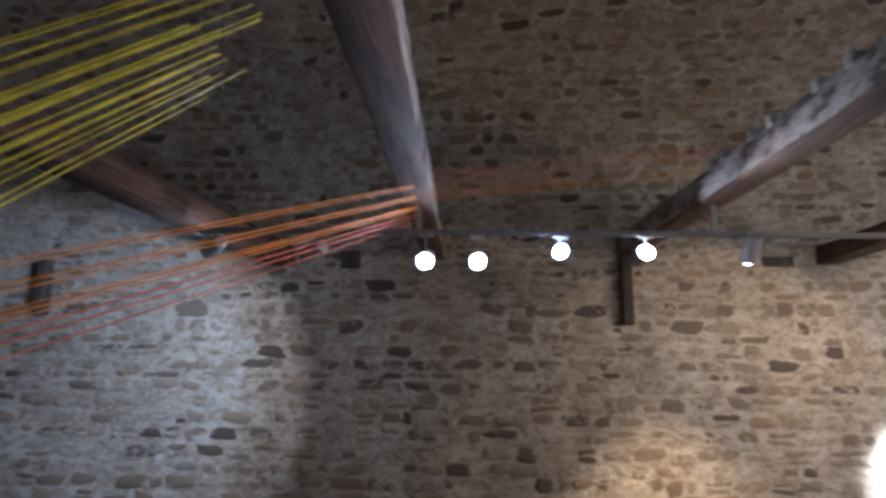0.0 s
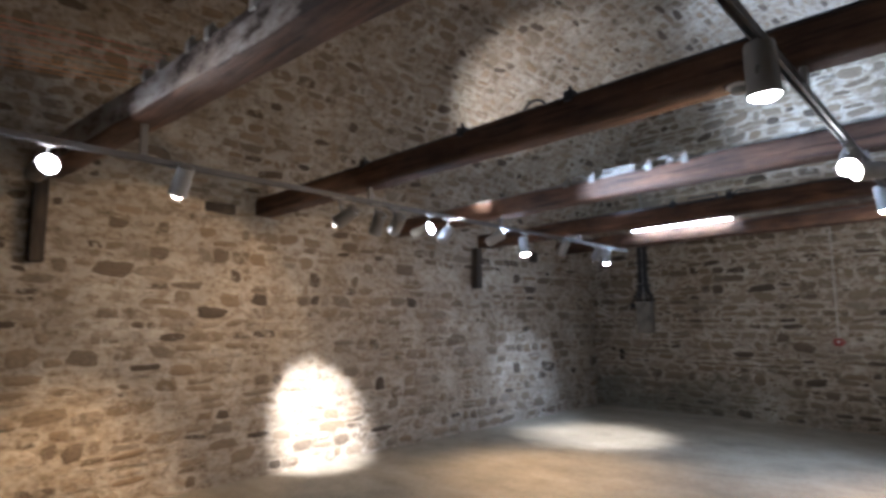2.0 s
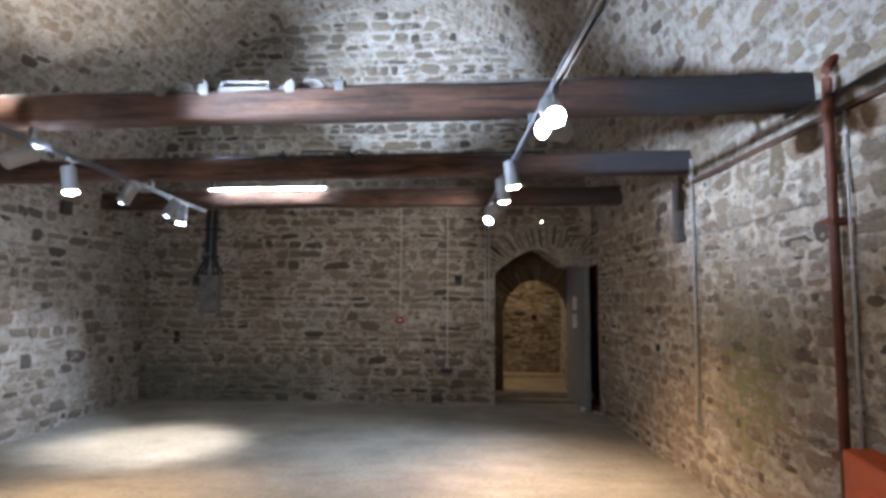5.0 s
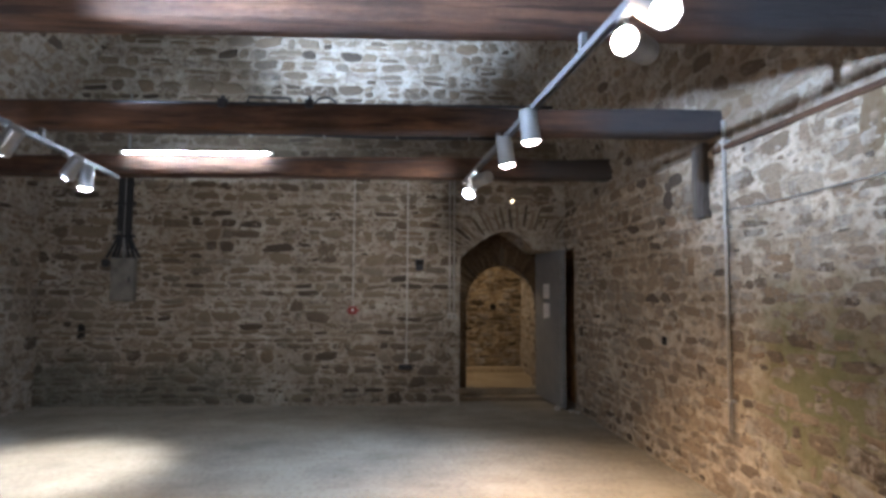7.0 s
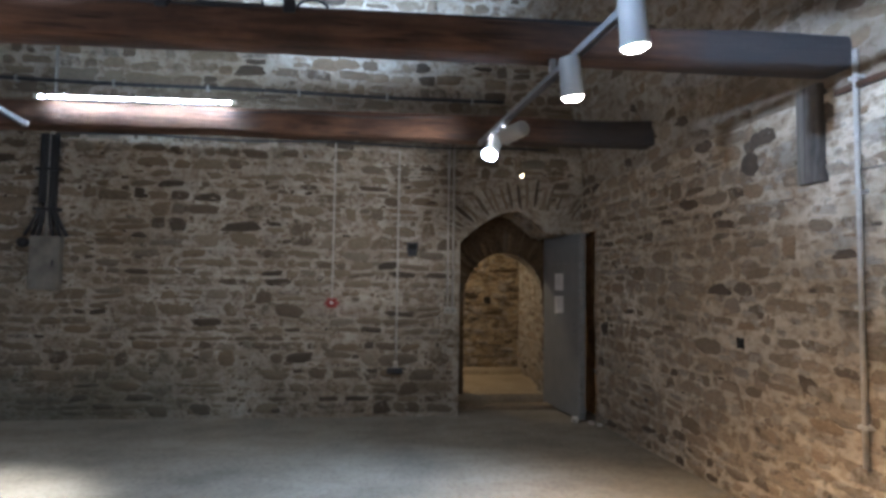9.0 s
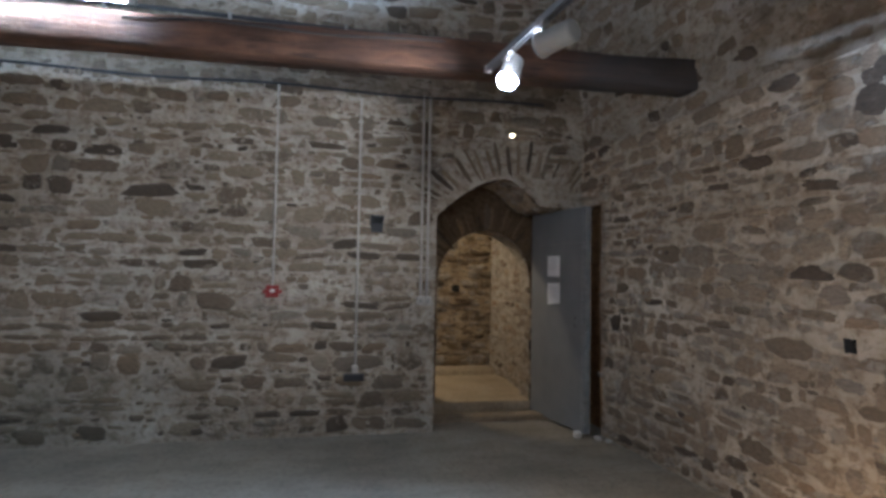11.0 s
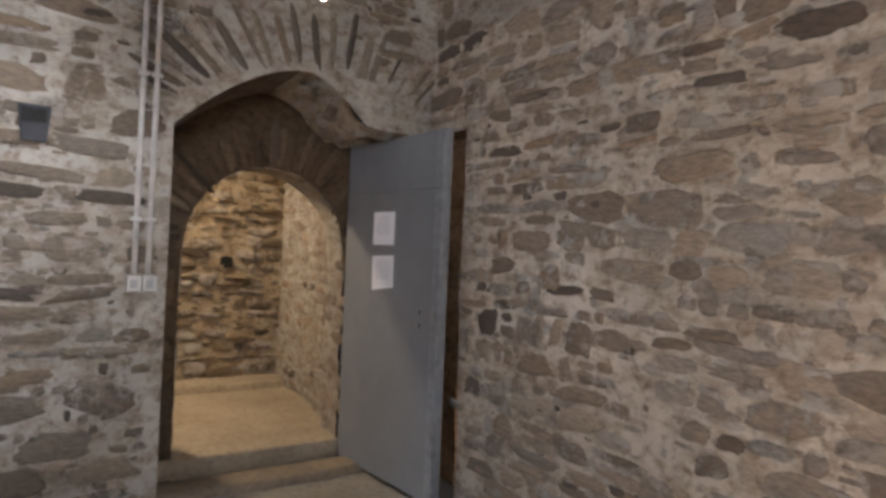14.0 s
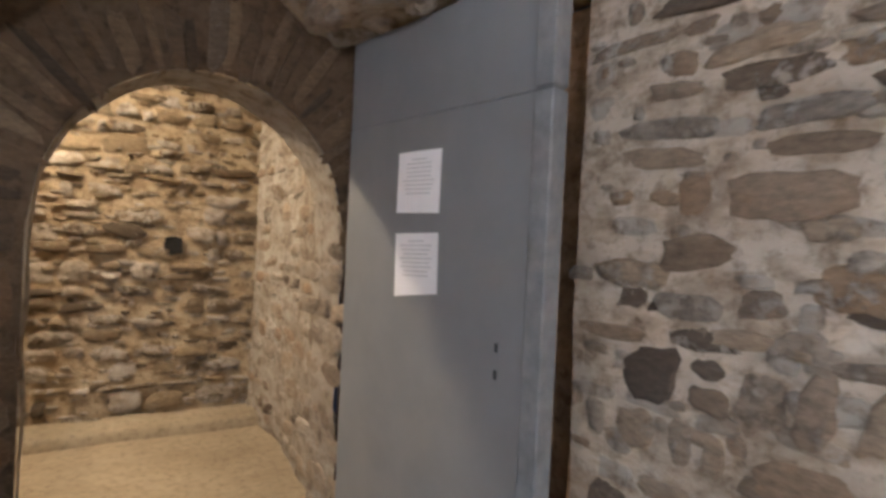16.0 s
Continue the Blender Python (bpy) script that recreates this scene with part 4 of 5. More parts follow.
# ---- fluorescent tube on the last beam ----
batten = thing("tube_light", "white fluorescent batten light glowing on the west side of the beam", "tube light")


def on_last_beam(y, out=0.0):
    return BEAMS[6][0] + BEAMS[6][4] * y - out


pa, pb = Vector((on_last_beam(4.78, 0.11), 4.78, 2.815)), Vector((on_last_beam(3.28, 0.11), 3.28, 2.815))
d = (pb - pa).normalized()
m = Matrix.Translation(pa) @ Matrix((d, Vector((0, 0, 1)).cross(d), Vector((0, 0, 1)))).transposed().to_4x4()
L = (pb - pa).length
part("housing", box((-0.03, -0.006, -0.034), (L + 0.03, 0.006, -0.024), 0.003, None, m), GREY_BOX, batten)
part("tube", tube([m @ Vector((0.02, 0, -0.012)), m @ Vector((L - 0.02, 0, -0.012))], 0.008, 12), GLOW_TUBE, batten, "glowing white tube", True)
for x in (0.1, L / 2, L - 0.1):
    part("bracket", box((x - 0.012, -0.115, -0.034), (x + 0.012, 0.008, -0.026), 0.002, None, m), GREY_BOX, batten)
for x in (0.0, L):
    part("end_holder", box((x - 0.02, -0.018, -0.030), (x + 0.02, 0.018, 0.004), 0.003, None, m), WHITE_PLASTIC, batten)
cable = thing("cable", "thin dark cable running along the beam face", "cable")
part("cable_run", tube([(on_last_beam(y, 0.012), y, 2.76 + 0.012 * math.sin(y * 5)) for y in steps(3.35, 1.5, 0.15)], 0.006, 6), BLACK, cable)

# ---- fittings lying on the beams: conduit clamps and boxes ----
def beam_fittings(beam_index, pieces, conduit, label, metal=None, pale=None):
    """Silver conduit fittings on a beam's top; pieces: (y, kind)."""
    bx, w, bottom, top, slant = BEAMS[beam_index]
    metal, pale = metal or GALVANISED, pale or GALVANISED
    t = thing("conduit_fittings", label, "conduit", "beam conduits")
    edge = lambda y, dx: bx + slant * y + dx
    y0, y1 = conduit
    part("conduit", tube([(edge(y, 0.05), y, top + 0.014) for y in steps(y0, y1, 0.4)], 0.011, 8), metal, t, "", True)
    for y, kind in pieces:
        if kind == "box":
            corner = [(edge(y, 0.03), y + a, top + b) for a, b in ((-0.15, 0.008), (-0.14, 0.052), (0.14, 0.052), (0.15, 0.008))]
            part("cable_guard", tube(corner, 0.010, 8), metal, t, "flat metal bow", True)
            part("guard_foot", box((edge(y, 0.005), y - 0.16, top - 0.012), (edge(y, 0.06), y + 0.16, top + 0.014), 0.004), metal, t)
        elif kind == "hook":
            pts = [(edge(y, 0.03), y + 0.075 * math.cos(a), top + 0.006 + 0.05 * math.sin(a)) for a in steps(0, math.pi, 0.4)]
            part("cable_loop", tube(pts, 0.009, 8), pale, t, "cable loop", True)
        else:
            part("clamp", box((edge(y, -0.012), y - 0.03, top - 0.03), (edge(y, 0.055), y + 0.03, top + 0.035), 0.01), metal, t)
            part("clamp_bolt", tube([(edge(y, 0.02), y, top + 0.03), (edge(y, 0.02), y, top + 0.062)], 0.011, 8), metal, t)


beam_fittings(2, [(2.45, "clamp"), (2.68, "clamp"), (3.08, "clamp"), (3.28, "clamp"), (3.62, "clamp"), (3.80, "clamp")], (0.3, 4.1), "silver conduit with clamps on the whitewashed beam")
beam_fittings(4, [(3.42, "clamp"), (3.29, "hook"), (3.14, "clamp"), (2.89, "box"), (2.60, "clamp"), (2.48, "hook"), (2.30, "clamp")], (0.6, 5.6), "silver conduit boxes and pale cable loops on the beam", PANEL_PAINT, PANEL_PAINT)
# Black colour gives these fittings the look of backlit silhouettes.
beam_fittings(5, [(3.2, "clamp"), (2.88, "box"), (2.60, "clamp"), (2.49, "hook")], (0.9, 5.0), "dark conduit box and cable loop on the beam, black for a backlit outline", BLACK, BLACK)
beam_fittings(3, [(2.2, "clamp"), (2.46, "hook"), (3.05, "clamp"), (4.15, "clamp")], (0.5, 5.4), "dark conduit with clamps along the beam top", BLACK, BLACK)

# ---- east wall fittings ----
def wall_conduit(y, z0, z1, mat, label, out=0.022, radius=0.0105):
    c = thing("wall_conduit", label, "conduit", "wall conduits")
    part("pipe", tube([(east_x(y) - out, y, z0), (east_x(y) - out, y, z1)], radius, 10), mat, c, "", True)
    for z in steps(z0 + 0.25, z1 - 0.2, 0.65):
        part("saddle", box((east_x(y) - out - radius - 0.004, y - 0.022, z - 0.008), (east_x(y) + 0.01, y + 0.022, z + 0.008), 0.002), mat, c)
    return c


wall_conduit(2.545, 1.20, 2.87, PAINTED_CONDUIT, "thin painted conduit down the stone wall to the alarm")
wall_conduit(1.872, 0.56, 2.80, PAINTED_CONDUIT, "thin painted conduit down the stone wall to the socket")
wall_conduit(1.338, 1.14, 2.86, PAINTED_CONDUIT, "one of two painted conduits beside the doorway", 0.026, 0.012)
wall_conduit(1.283, 1.14, 2.86, PAINTED_CONDUIT, "one of two painted conduits beside the doorway", 0.026, 0.012)

alarm = thing("fire_alarm", "small red manual fire alarm box on the stone wall", "alarm")
x = east_x(2.545)
part("housing", box((x - 0.055, 2.495, 1.125), (x + 0.01, 2.597, 1.222), 0.008), RED, alarm)
part("plate", box((x - 0.059, 2.528, 1.165), (x - 0.054, 2.562, 1.190), 0.002), WHITE_PLASTIC, alarm, "white label plate")
part("mount", box((x - 0.03, 2.47, 1.155), (x + 0.01, 2.622, 1.185), 0.006), RED, alarm)

socket = thing("wall_socket", "dark grey socket box at the foot of a conduit", "socket")
x = east_x(1.872)
part("neck", box((x - 0.045, 1.848, 0.51), (x + 0.01, 1.900, 0.575), 0.006), PAINTED_CONDUIT, socket)
part("housing", box((x - 0.05, 1.80, 0.445), (x + 0.01, 1.965, 0.505), 0.008), BLACK, socket, "black socket housing")
for y in (1.338, 1.277):
    s = thing("switch_box", "small grey switch box under a conduit", "switch", "switch boxes")
    x = east_x(y)
    part("housing", box((x - 0.05, y - 0.029, 1.075), (x + 0.01, y + 0.029, 1.145), 0.005), PAINTED_CONDUIT, s)
    part("rocker", box((x - 0.056, y - 0.014, 1.090), (x - 0.049, y + 0.014, 1.126), 0.003), GREY_BOX, s, "grey rocker")

speaker = thing("wall_speaker", "small black wedge-shaped box fixed to the stone wall", "speaker")
bm = box((-0.05, -0.055, -0.07), (0.035, 0.055, 0.07), 0.006)
for v in bm.verts:
    if v.co.z < 0:
        v.co.x = 0.035 + (v.co.x - 0.035) * 0.62
        v.co.y *= 0.8
sp = part("housing", bm, BLACK, speaker)
sp.matrix_world = Matrix.Translation((east_x(1.72) - 0.03, 1.72, 1.745))
sg = part("grille", box((-0.054, -0.042, 0.0), (-0.048, 0.042, 0.055), 0.002), HOLE, speaker)
sg.matrix_world = sp.matrix_world

cabinet = thing("electrical_panel", "grey electrical panel on the stone wall near the corner", "electrical panel")
x = east_x(5.32)
part("body", box((x - 0.10, 5.19, 1.27), (x + 0.01, 5.46, 1.80), 0.006), PANEL_PAINT, cabinet)
cd = part("cover", box((x - 0.108, 5.205, 1.29), (x - 0.099, 5.445, 1.78), 0.004), PANEL_PAINT, cabinet)
part("latch", box((x - 0.118, 5.225, 1.50), (x - 0.107, 5.245, 1.56), 0.003), BLACK, cd)
duct = thing("cable_duct", "dark bundle of cables running down to the electrical panel", "cable duct")
for k in range(7):
    o = (k - 3) * 0.030
    pts = [(x - 0.05 + 0.012 * (k % 2), 5.34 + o * (0.8 + 1.4 * max(0, 0.25 - tt) * 4 * (1 - tt)), 1.80 + 1.02 * tt) for tt in steps(0, 1, 0.08)]
    part("cable", tube(pts, 0.017, 8), GREY_BOX if k == 3 else BLACK, duct, "", True)
for z in (2.05, 2.45):
    part("strap", box((x - 0.075, 5.22, z), (x + 0.0, 5.46, z + 0.03), 0.003), BLACK, duct)
riser = thing("wall_conduit", "dark conduit rising from the cable bundle up the end wall", "conduit", "wall conduits")
part("pipe", tube([(x - 0.03, 5.33, 2.82), (x - 0.03, 5.33, 3.85)], 0.016, 8), GREY_BOX, riser, "", True)
bell = thing("alarm_sounder", "small black round sounder on the stone wall", "sounder")
bx = east_x(5.555)
part("drum", lathe([(0.045, 0.0), (0.05, 0.02), (0.05, 0.05), (0.035, 0.062)], 18, Matrix.Translation((bx, 5.555, 1.735)) @ Matrix.Rotation(radians(-90), 4, "Y")), BLACK, bell, "", True)
part("base", box((bx - 0.01, 5.51, 1.69), (bx + 0.01, 5.60, 1.78), 0.004), GREY_BOX, bell)


def niche(name, m, w, h, label):
    """A putlog hole as a raised near-black plug with a ragged rim; the hole's shade is put into its colour."""
    bm = bmesh.new()
    r = random.Random(int(w * 1000 + h * 77))
    rim = [(-w / 2, -h / 2), (0, -h / 2), (w / 2, -h / 2), (w / 2, 0), (w / 2, h / 2), (0, h / 2), (-w / 2, h / 2), (-w / 2, 0)]
    rim = [(a + r.uniform(-0.1, 0.1) * w, b + r.uniform(-0.1, 0.1) * h) for a, b in rim]
    front = [bm.verts.new(m @ Vector((a, b, 0.013))) for a, b in rim]
    inner = [bm.verts.new(m @ Vector((a * 0.9, b * 0.9, 0.0125))) for a, b in rim]
    back = [bm.verts.new(m @ Vector((a * 0.86, b * 0.86, 0.007))) for a, b in rim]
    foot = [bm.verts.new(m @ Vector((a * 1.06, b * 1.06, -0.02))) for a, b in rim]
    for ra, rb in ((foot, front), (front, inner), (inner, back)):
        for k in range(8):
            bm.faces.new((ra[k], ra[(k + 1) % 8], rb[(k + 1) % 8], rb[k]))
    bm.faces.new(back)
    tagged(part(name, bm, HOLE), label, "wall hole", "wall holes")


def facing(origin, out):
    out = Vector(out)
    ex = Vector((0, 0, 1)).cross(out).normalized()
    return Matrix.Translation(origin) @ Matrix((ex, Vector((0, 0, 1)), out)).transposed().to_4x4()


niche("wall_hole", facing(at_east(5.82, 0.895, swell(5.82, 0.895, 8.0)), (-1, 0, 0)), 0.085, 0.17, "dark putlog hole in the stone wall")
niche("wall_hole", facing(at_passage_back(0.425, 1.155, swell(0.425, 1.155, 15.0) + 0.006), (-1, 0, 0)), 0.085, 0.095, "small square black hole in the passage wall")
niche("wall_hole", facing(at_south(7.285, 1.02, swell(7.285, 1.02, 2.0) + 0.004), (0, 1, 0)), 0.05, 0.06, "small dark hole in the stone wall")

dot = thing("indicator_lamp", "tiny glowing indicator lamp above the arch", "indicator lamp")
x = east_x(0.54)
part("base", lathe([(0.024, 0.0), (0.024, 0.018), (0.016, 0.028)], 14, Matrix.Translation((x + 0.005, 0.54, 2.575)) @ Matrix.Rotation(radians(-90), 4, "Y")), GREY_BOX, dot)
part("bulb", lathe([(0.012, 0.026), (0.014, 0.036), (0.006, 0.046)], 12, Matrix.Translation((x + 0.005, 0.54, 2.575)) @ Matrix.Rotation(radians(-90), 4, "Y")), GLOW_DOT, dot, "glowing amber bulb")

det = thing("smoke_detector", "small white round smoke detector under the dark beam", "smoke detector")
part("base", lathe([(0.055, 0.0), (0.055, -0.012), (0.050, -0.016)], 24, Matrix.Translation((3.24, 1.34, 2.575))), WHITE_PLASTIC, det, "", True)
part("chamber", lathe([(0.040, -0.014), (0.036, -0.038), (0.020, -0.042)], 24, Matrix.Translation((3.24, 1.34, 2.575))), GREY_BOX, det, "", True)

# dark cable along the top of the end wall
c = thing("cable", "dark cable sagging along the end wall under the beam", "cable")
part("cable_run", tube([(east_x(y) - 0.03, y, 2.86 - 0.02 * (y - 0.4) * 0.2 + 0.012 * math.sin(3.1 * y)) for y in steps(0.25, 5.3, 0.12)], 0.011, 6), BLACK, c, "", True)

c = thing("wall_conduit", "dark level conduit across the end wall above the last beam", "conduit", "wall conduits")
part("pipe", tube([(east_x(y) - 0.035, y, 3.37 + 0.006 * math.sin(2.3 * y)) for y in steps(0.75, 6.0, 0.15)], 0.019, 8), BLACK, c, "", True)
for y in steps(1.1, 5.7, 0.9):
    part("saddle", box((east_x(y) - 0.058, y - 0.012, 3.34), (east_x(y) + 0.012, y + 0.012, 3.40), 0.003), GREY_BOX, c)

# ---- south wall fittings ----
pipe = thing("standpipe", "red-brown painted iron pipe up the damp stone wall", "pipe")
px, py = 4.50, south_y(4.50) + 0.065
arc = [(px, py, 2.60 + 0.06 * 0)] + [(px, py - 0.07 + 0.07 * math.cos(a), 2.64 + 0.07 * math.sin(a)) for a in steps(0, math.pi / 2, 0.3)] + [(px, py - 0.22, 2.71)]
part("riser", tube([(px, py, 0.0), (px, py, 1.2), (px, py, 2.45)] + arc, 0.025, 14), RUST_PIPE, pipe, "", True)
for z in (0.08, 2.42):
    part("coupling", tube([(px, py, z), (px, py, z + 0.08)], 0.032, 14), RUST_PIPE, pipe, "", True)
for z in (0.7, 1.85):
    part("bracket", box((px - 0.055, py - 0.10, z), (px + 0.055, py + 0.036, z + 0.03), 0.004), RUST_PIPE, pipe)
def south_conduit(x, z0, z1, mat, radius, label):
    c = thing("wall_conduit", label, "conduit", "wall conduits")
    y = south_y(x) + 0.03
    part("pipe", tube([(x, y, z0), (x, y, z1)], radius, 10), mat, c, "", True)
    for z in steps(z0 + 0.2, z1 - 0.15, 0.6):
        part("saddle", box((x - 0.03, y - 0.05, z - 0.01), (x + 0.03, y + radius + 0.003, z + 0.01), 0.002), mat, c)


south_conduit(6.32, 0.50, 2.62, PAINTED_CONDUIT, 0.014, "thin painted conduit down the damp stone wall")
south_conduit(4.43, 0.1, 2.45, PAINTED_CONDUIT, 0.008, "thin painted conduit beside the red-brown pipe")
c = thing("cable", "dark cable clipped along the top of the stone wall", "cable")
part("cable_run", tube([(x, south_y(x) + 0.06, SPRING + 0.10 + 0.012 * math.sin(4 * x)) for x in steps(3.2, 4.9, 0.12)], 0.011, 6), BLACK, c, "", True)
c = thing("cable", "grey cable clipped level along the stone wall", "cable")
part("cable_run", tube([(x, south_y(x) + 0.032, 1.99 + 0.008 * math.sin(3 * x)) for x in steps(4.75, 6.3, 0.12)], 0.005, 6), PANEL_PAINT, c, "", True)
# orange-red hose cabinet at the foot of the pipe
bin_ = thing("hose_cabinet", "orange-red metal hose cabinet standing by the pipe", "cabinet")
y0 = south_y(4.2) + 0.02
bm = box((3.62, y0, 0.0), (4.37, y0 + 0.15, 0.70), 0.02)
for v in bm.verts:
    if v.co.z > 0.6:
        v.co.z += 0.10 * max(0.0, 1 - abs(v.co.x - 4.30) / 0.5)
part("body", bm, ORANGE_RED, bin_)
dr = part("front_panel", box((3.68, y0 + 0.148, 0.06), (4.31, y0 + 0.165, 0.64), 0.01), ORANGE_RED, bin_)
part("handle", lathe([(0.03, 0.0), (0.032, 0.012), (0.018, 0.02)], 16, Matrix.Translation((4.15, y0 + 0.165, 0.42)) @ Matrix.Rotation(radians(-90), 4, "X")), WHITE_PLASTIC, dr, "round pale handle")

# ---- thread work strung between the beams ----
def strand(points, radius, mat, parent):
    return part("thread", tube(points, radius, 5, None, False), mat, parent, "", True)


r = random.Random(4)
yellow = thing("thread_artwork", "fan of shiny yellow threads strung from the beam", "thread artwork", "thread artworks")


def fan(parent, fractions, from_a, from_b, via_a, via_b, reach, radius, mats, loose=0.0):
    """Threads from points between from_a and from_b through points between via_a and via_b, and on by reach times that way."""
    for f in fractions:
        g = f + r.uniform(-0.012, 0.012)
        a, v = Vector(from_a).lerp(Vector(from_b), f), Vector(via_a).lerp(Vector(via_b), g)
        b = a + (v - a) * (reach[0] + (reach[1] - reach[0]) * f)
        a = a + (v - a) * r.uniform(-loose, loose)
        strand([a, (a + b) / 2 - Vector((0, 0, 0.006)), b], r.uniform(*radius), mats[int(f * (len(mats) - 0.01)) if f < 1 else -1], parent)


YTOP, YLOW = Vector((-0.64, 1.25, 2.52)), Vector((-0.78, 1.55, 2.35))
part("bar", tube([YLOW, YTOP, (-0.46, 1.20, 2.635)], 0.0015, 5), BLACK, yellow, "thin dark bar")
fan(yellow, (0.0, 0.03, 0.10, 0.18, 0.2, 0.3, 0.33, 0.35, 0.43, 0.46, 0.48, 0.56, 0.62, 0.64, 0.71, 0.73, 0.79, 0.83, 0.91, 0.98), YTOP, YLOW, (-1.10, 1.00, 2.16), (-1.13, 1.10, 1.81), (5.5, 3.9), (0.0020, 0.0048), [YELLOW_THREAD], 0.22)
orange = thing("thread_artwork", "fan of orange and red threads strung from the beam", "thread artwork", "thread artworks")
fan(orange, (0.0, 0.05, 0.25, 0.31, 0.50, 0.54, 0.60, 0.72, 0.82, 0.96), (-0.44, 3.32, 2.615), (-0.50, 4.24, 2.625), (-1.779, 1.998, 1.94), (-1.762, 2.046, 1.58), (1.35, 1.35), (0.0032, 0.0054), [ORANGE_THREAD, ORANGE_THREAD, RED_THREAD])
red = thing("thread_artwork", "sheet of fine red threads strung between two beams", "thread artwork", "thread artworks")
fan(red, (0.0, 0.12, 0.2, 0.35, 0.42, 0.55, 0.68, 0.77, 0.9, 1.0), (1.44, 3.45, 2.87), (1.40, 4.05, 2.87), (-0.35, 3.30, 2.70), (-0.38, 3.80, 2.66), (1.0, 1.0), (0.0010, 0.0020), [RED_THREAD, ORANGE_THREAD])

# ---- stonework, last ----
def over_arch(y, z):
    """How far a point of the end wall lies outside the outer arch, in metres (negative: in the opening)."""
    if y > JAMB:
        return y - JAMB if z < ARCH_SPRING else math.hypot(y - JAMB, z - ARCH_SPRING)
    return z - arch_z(y)


rng = random.Random(21)
lay_stones(rng, courses(rng, 0.0, 6.35, 0.03, 5.8, (0.045, 0.155), (0.08, 0.36), (0.012, 0.042), 0.10), at_east, 8.0,
           lambda u, v, a, b: v < vault_z(EAST, u) - 0.05 and (u - a > JAMB + 0.01 and v < ARCH_SPRING or (v > ARCH_SPRING and over_arch(u, v - b) > 0.33)),
           lambda u, v: u < 2.7 and v < 2.6, wall_east, STONE_GREY, (0.008, 0.024))
lay_stones(rng, courses(rng, 0.0, 6.35, 0.02, 3.4, (0.018, 0.05), (0.025, 0.10), (0.01, 0.04), 0.55), at_east, 8.0,
           lambda u, v, a, b: u - a > JAMB + 0.02 or over_arch(u, v - b) > 0.33, lambda u, v: False, wall_east, STONE_GREY, (0.004, 0.010))
# thin slates set on edge round the arch
for k in range(27):
    a = radians(14 + 152 * (k + rng.uniform(-0.2, 0.2)) / 26)
    ey = Vector((0, math.cos(a), math.sin(a)))
    y0, z0 = ARCH_MID + (JAMB - ARCH_MID + 0.02) * math.cos(a), ARCH_SPRING + (ARCH_RISE + 0.03) * math.sin(a)
    if y0 < south_y(EAST) + 0.06 or a < radians(40) and y0 < 0:
        continue
    length, w = rng.uniform(0.10, 0.16), rng.uniform(0.012, 0.024)
    ez, c = Vector((-1, 0, 0)), Vector((east_x(y0) - 0.004, y0, z0)) + ey * length
    ex = ey.cross(ez)
    m = Matrix.Translation(c) @ Matrix((ex, ey, ez)).transposed().to_4x4() @ Matrix.Diagonal((w, length, rng.uniform(0.010, 0.02), 1))
    PENDING.append((rng.randrange(len(SHAPES)), STONE_GREY, wall_east, m))
def clear_of_holes(u, v, a, b):
    return (u + a < RECESS - 0.01 or v - b > RECESS_TOP + 0.02) and (abs(u - 7.285) > a + 0.03 or abs(v - 1.02) > b + 0.03)


lay_stones(rng, courses(rng, 3.2, 7.1, 0.02, SPRING - 0.05, (0.04, 0.15), (0.05, 0.28), (0.010, 0.045), 0.24), at_south, 2.0, clear_of_holes, lambda u, v: u > 6.3, wall_south, STONE_SOUTH, (0.003, 0.010), 120)
lay_stones(rng, courses(rng, 7.1, 9.9, 0.02, SPRING - 0.05, (0.04, 0.15), (0.05, 0.29), (0.008, 0.04), 0.16), at_south, 2.0, clear_of_holes, lambda u, v: True, wall_south, STONE_SOUTH, (0.004, 0.016), 175)
lay_stones(rng, courses(rng, 3.2, 9.9, 0.02, SPRING - 0.05, (0.04, 0.11), (0.06, 0.22), (0.02, 0.07), 0.5), at_south, 2.0, clear_of_holes, lambda u, v: False, wall_south, STONE_SUNK, (0.002, 0.007))
lay_stones(rng, courses(rng, -4.8, 9.95, 0.02, SPRING + 0.0, (0.055, 0.15), (0.08, 0.32), (0.012, 0.045), 0.16), at_north, 5.0,
           lambda u, v, a, b: True, lambda u, v: 1.2 < u < 4.2, wall_north, STONE_NORTH, (0.005, 0.018))
lay_stones(rng, courses(rng, PASSAGE_SOUTH, 1.8, PASSAGE_Z + 0.02, PASSAGE_TOP, (0.03, 0.12), (0.05, 0.24), (0.010, 0.035), 0.10), at_passage_back, 15.0,
           lambda u, v, a, b: math.hypot(u - 0.425, v - 1.155) > 0.10, lambda u, v: u < 1.2 and v < 2.1, passage_back, STONE_WARM, (0.011, 0.034))
lay_stones(rng, courses(rng, PASSAGE_SOUTH, 1.6, PASSAGE_Z, 2.2, (0.015, 0.04), (0.03, 0.10), (0.006, 0.03), 0.4), at_passage_back, 15.0,
           lambda u, v, a, b: math.hypot(u - 0.425, v - 1.155) > 0.10, lambda u, v: False, passage_back, STONE_WARM, (0.006, 0.014))
lay_stones(rng, courses(rng, INNER_BACK, PASSAGE_BACK - 0.02, PASSAGE_Z + 0.02, PASSAGE_TOP, (0.05, 0.11), (0.07, 0.22), (0.015, 0.05), 0.25), at_passage_south, 16.0,
           lambda u, v, a, b: True, lambda u, v: v < 2.1, passage_south, STONE_BURIED, (0.006, 0.018))
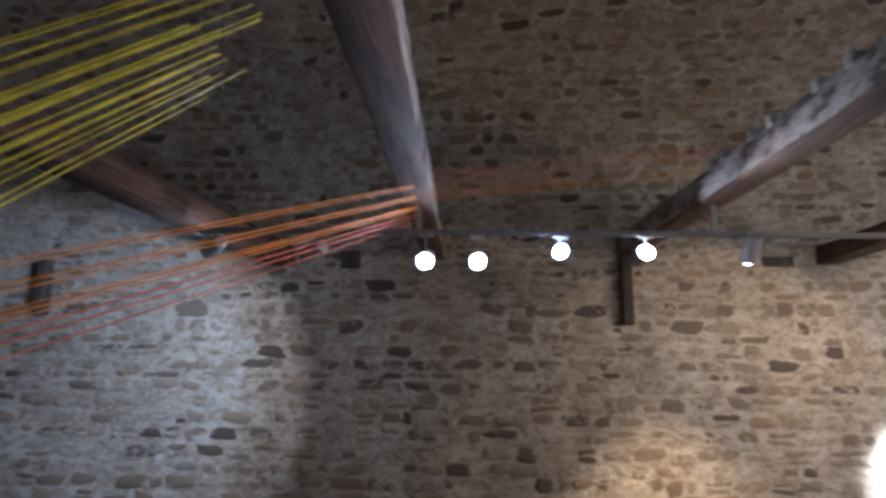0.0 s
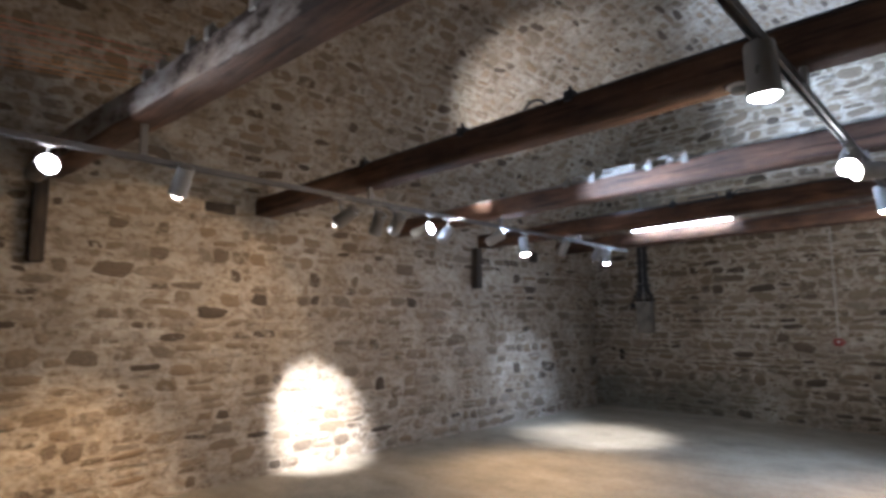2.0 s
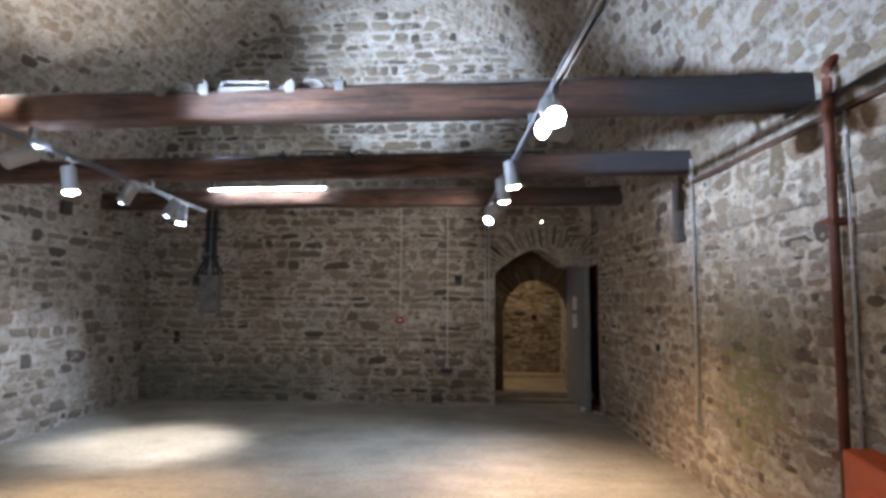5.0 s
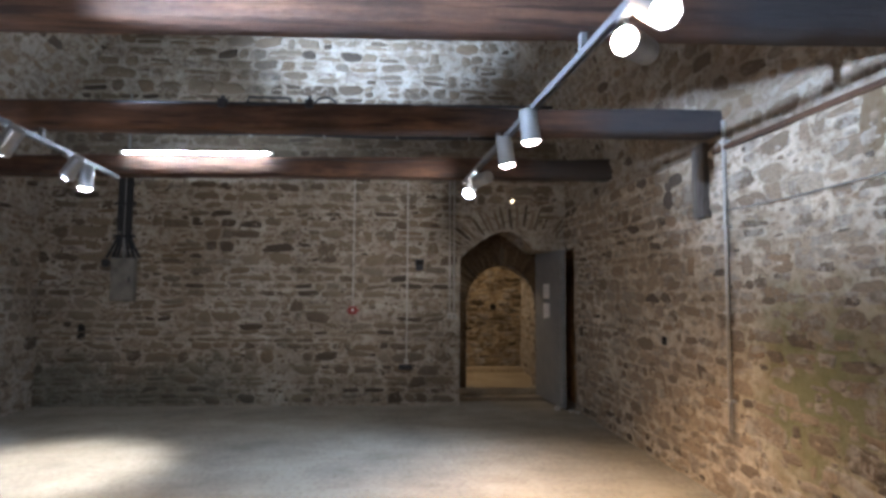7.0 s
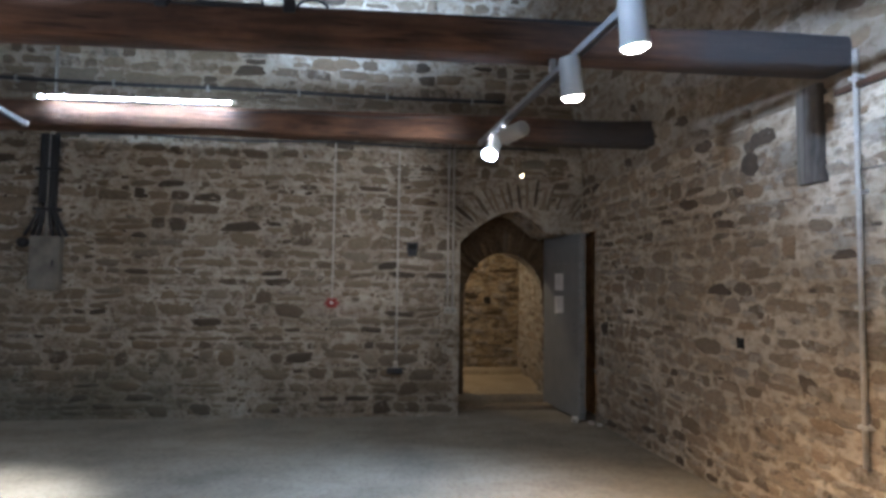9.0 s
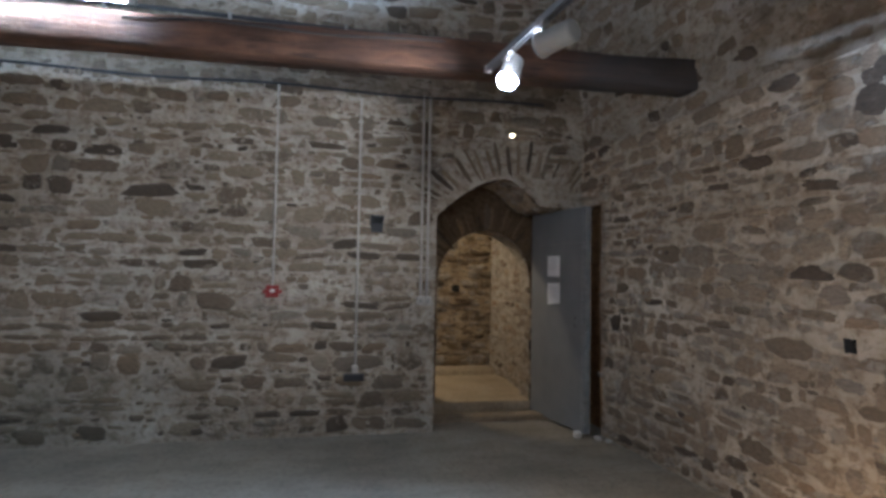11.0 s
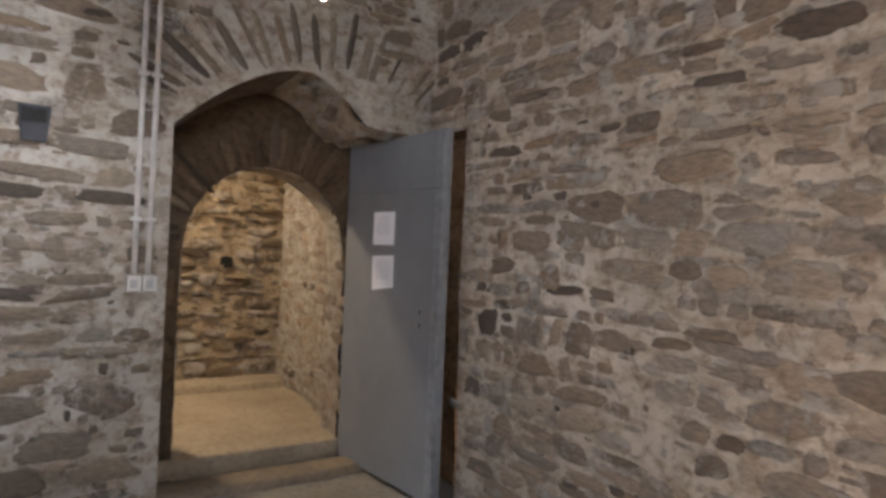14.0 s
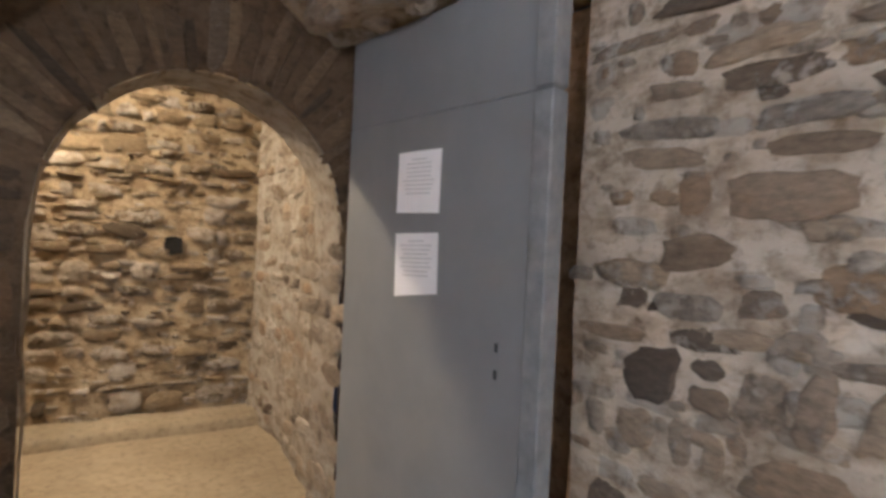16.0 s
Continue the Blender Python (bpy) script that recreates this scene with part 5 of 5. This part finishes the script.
lay_stones(rng, courses(rng, 3.2, 9.55, 0.02, SPRING - 0.05, (0.018, 0.05), (0.025, 0.10), (0.008, 0.04), 0.7), at_south, 2.0,
           lambda u, v, a, b: True, lambda u, v: False, wall_south, STONE_BURIED, (0.004, 0.010))
# stones of the inner arch: quoins up the jambs and voussoirs over the round
mid, half = (INNER_L + INNER_R) / 2, (INNER_L - INNER_R) / 2
for k in range(27):
    a = radians(8 + 164 * (k + rng.uniform(-0.2, 0.2)) / 26)
    ey = Vector((0, math.cos(a), math.sin(a)))
    length, w = rng.uniform(0.08, 0.15), rng.uniform(0.014, 0.027)
    c = Vector((INNER_X - swell(0, 0, 12.0) - 0.004, mid + half * math.cos(a), INNER_TOP - 0.53 + 0.53 * math.sin(a))) + ey * (length + 0.012)
    ez = Vector((-1, 0, 0))
    m = Matrix.Translation(c) @ Matrix((ey.cross(ez), ey, ez)).transposed().to_4x4() @ Matrix.Diagonal((w, length, 0.012, 1))
    PENDING.append((rng.randrange(len(SHAPES)), INNER_STONE, inner_wall, m))
z = 0.05
while z < 1.2:
    h = rng.uniform(0.12, 0.22)
    for y, w in ((INNER_L + 0.07, 0.06), (INNER_R - 0.11, 0.10)):
        m = facing((INNER_X - swell(y, z, 12.0), y, z + h / 2), (-1, 0, 0)) @ Matrix.Diagonal((w, h / 2 - 0.01, 0.010, 1))
        PENDING.append((rng.randrange(len(SHAPES)), INNER_STONE, inner_wall, m))
    z += h
def at_inner_jamb(u, v, d):
    return Vector((u, INNER_R + d, v))


lay_stones(rng, courses(rng, INNER_X + 0.01, INNER_BACK, PASSAGE_Z, 1.2, (0.05, 0.12), (0.07, 0.2), (0.015, 0.04), 0.15), at_inner_jamb, 30.0,
           lambda u, v, a, b: True, lambda u, v: True, inner_reveal, STONE_BURIED, (0.005, 0.014))
# ragged stones along the lintel, face down
for k in range(26):
    x, y = rng.uniform(EAST + 0.02, INNER_X - 0.05), rng.choice((rng.uniform(0.08, 0.36), rng.uniform(0.32, 0.52)))
    out = Vector((-0.25, 0.45 if y > 0.34 else 0.1, -1)).normalized()
    ex = Vector((1, 0, 0)).cross(out).normalized().cross(out)
    m = Matrix.Translation((x, y, arch_z(y) + 0.004)) @ Matrix((ex, out.cross(ex), out)).transposed().to_4x4() @ Matrix.Rotation(rng.uniform(-0.6, 0.6), 4, "Z")
    PENDING.append((rng.randrange(len(SHAPES)), STONE_BURIED, lintel, m @ Matrix.Diagonal((rng.uniform(0.03, 0.09), rng.uniform(0.02, 0.05), rng.uniform(0.012, 0.03), 1))))
for k, mat, parent, m in PENDING:
    ob = new("stone", shape_mesh(k, mat))
    ob.parent = parent
    ob.matrix_world = m
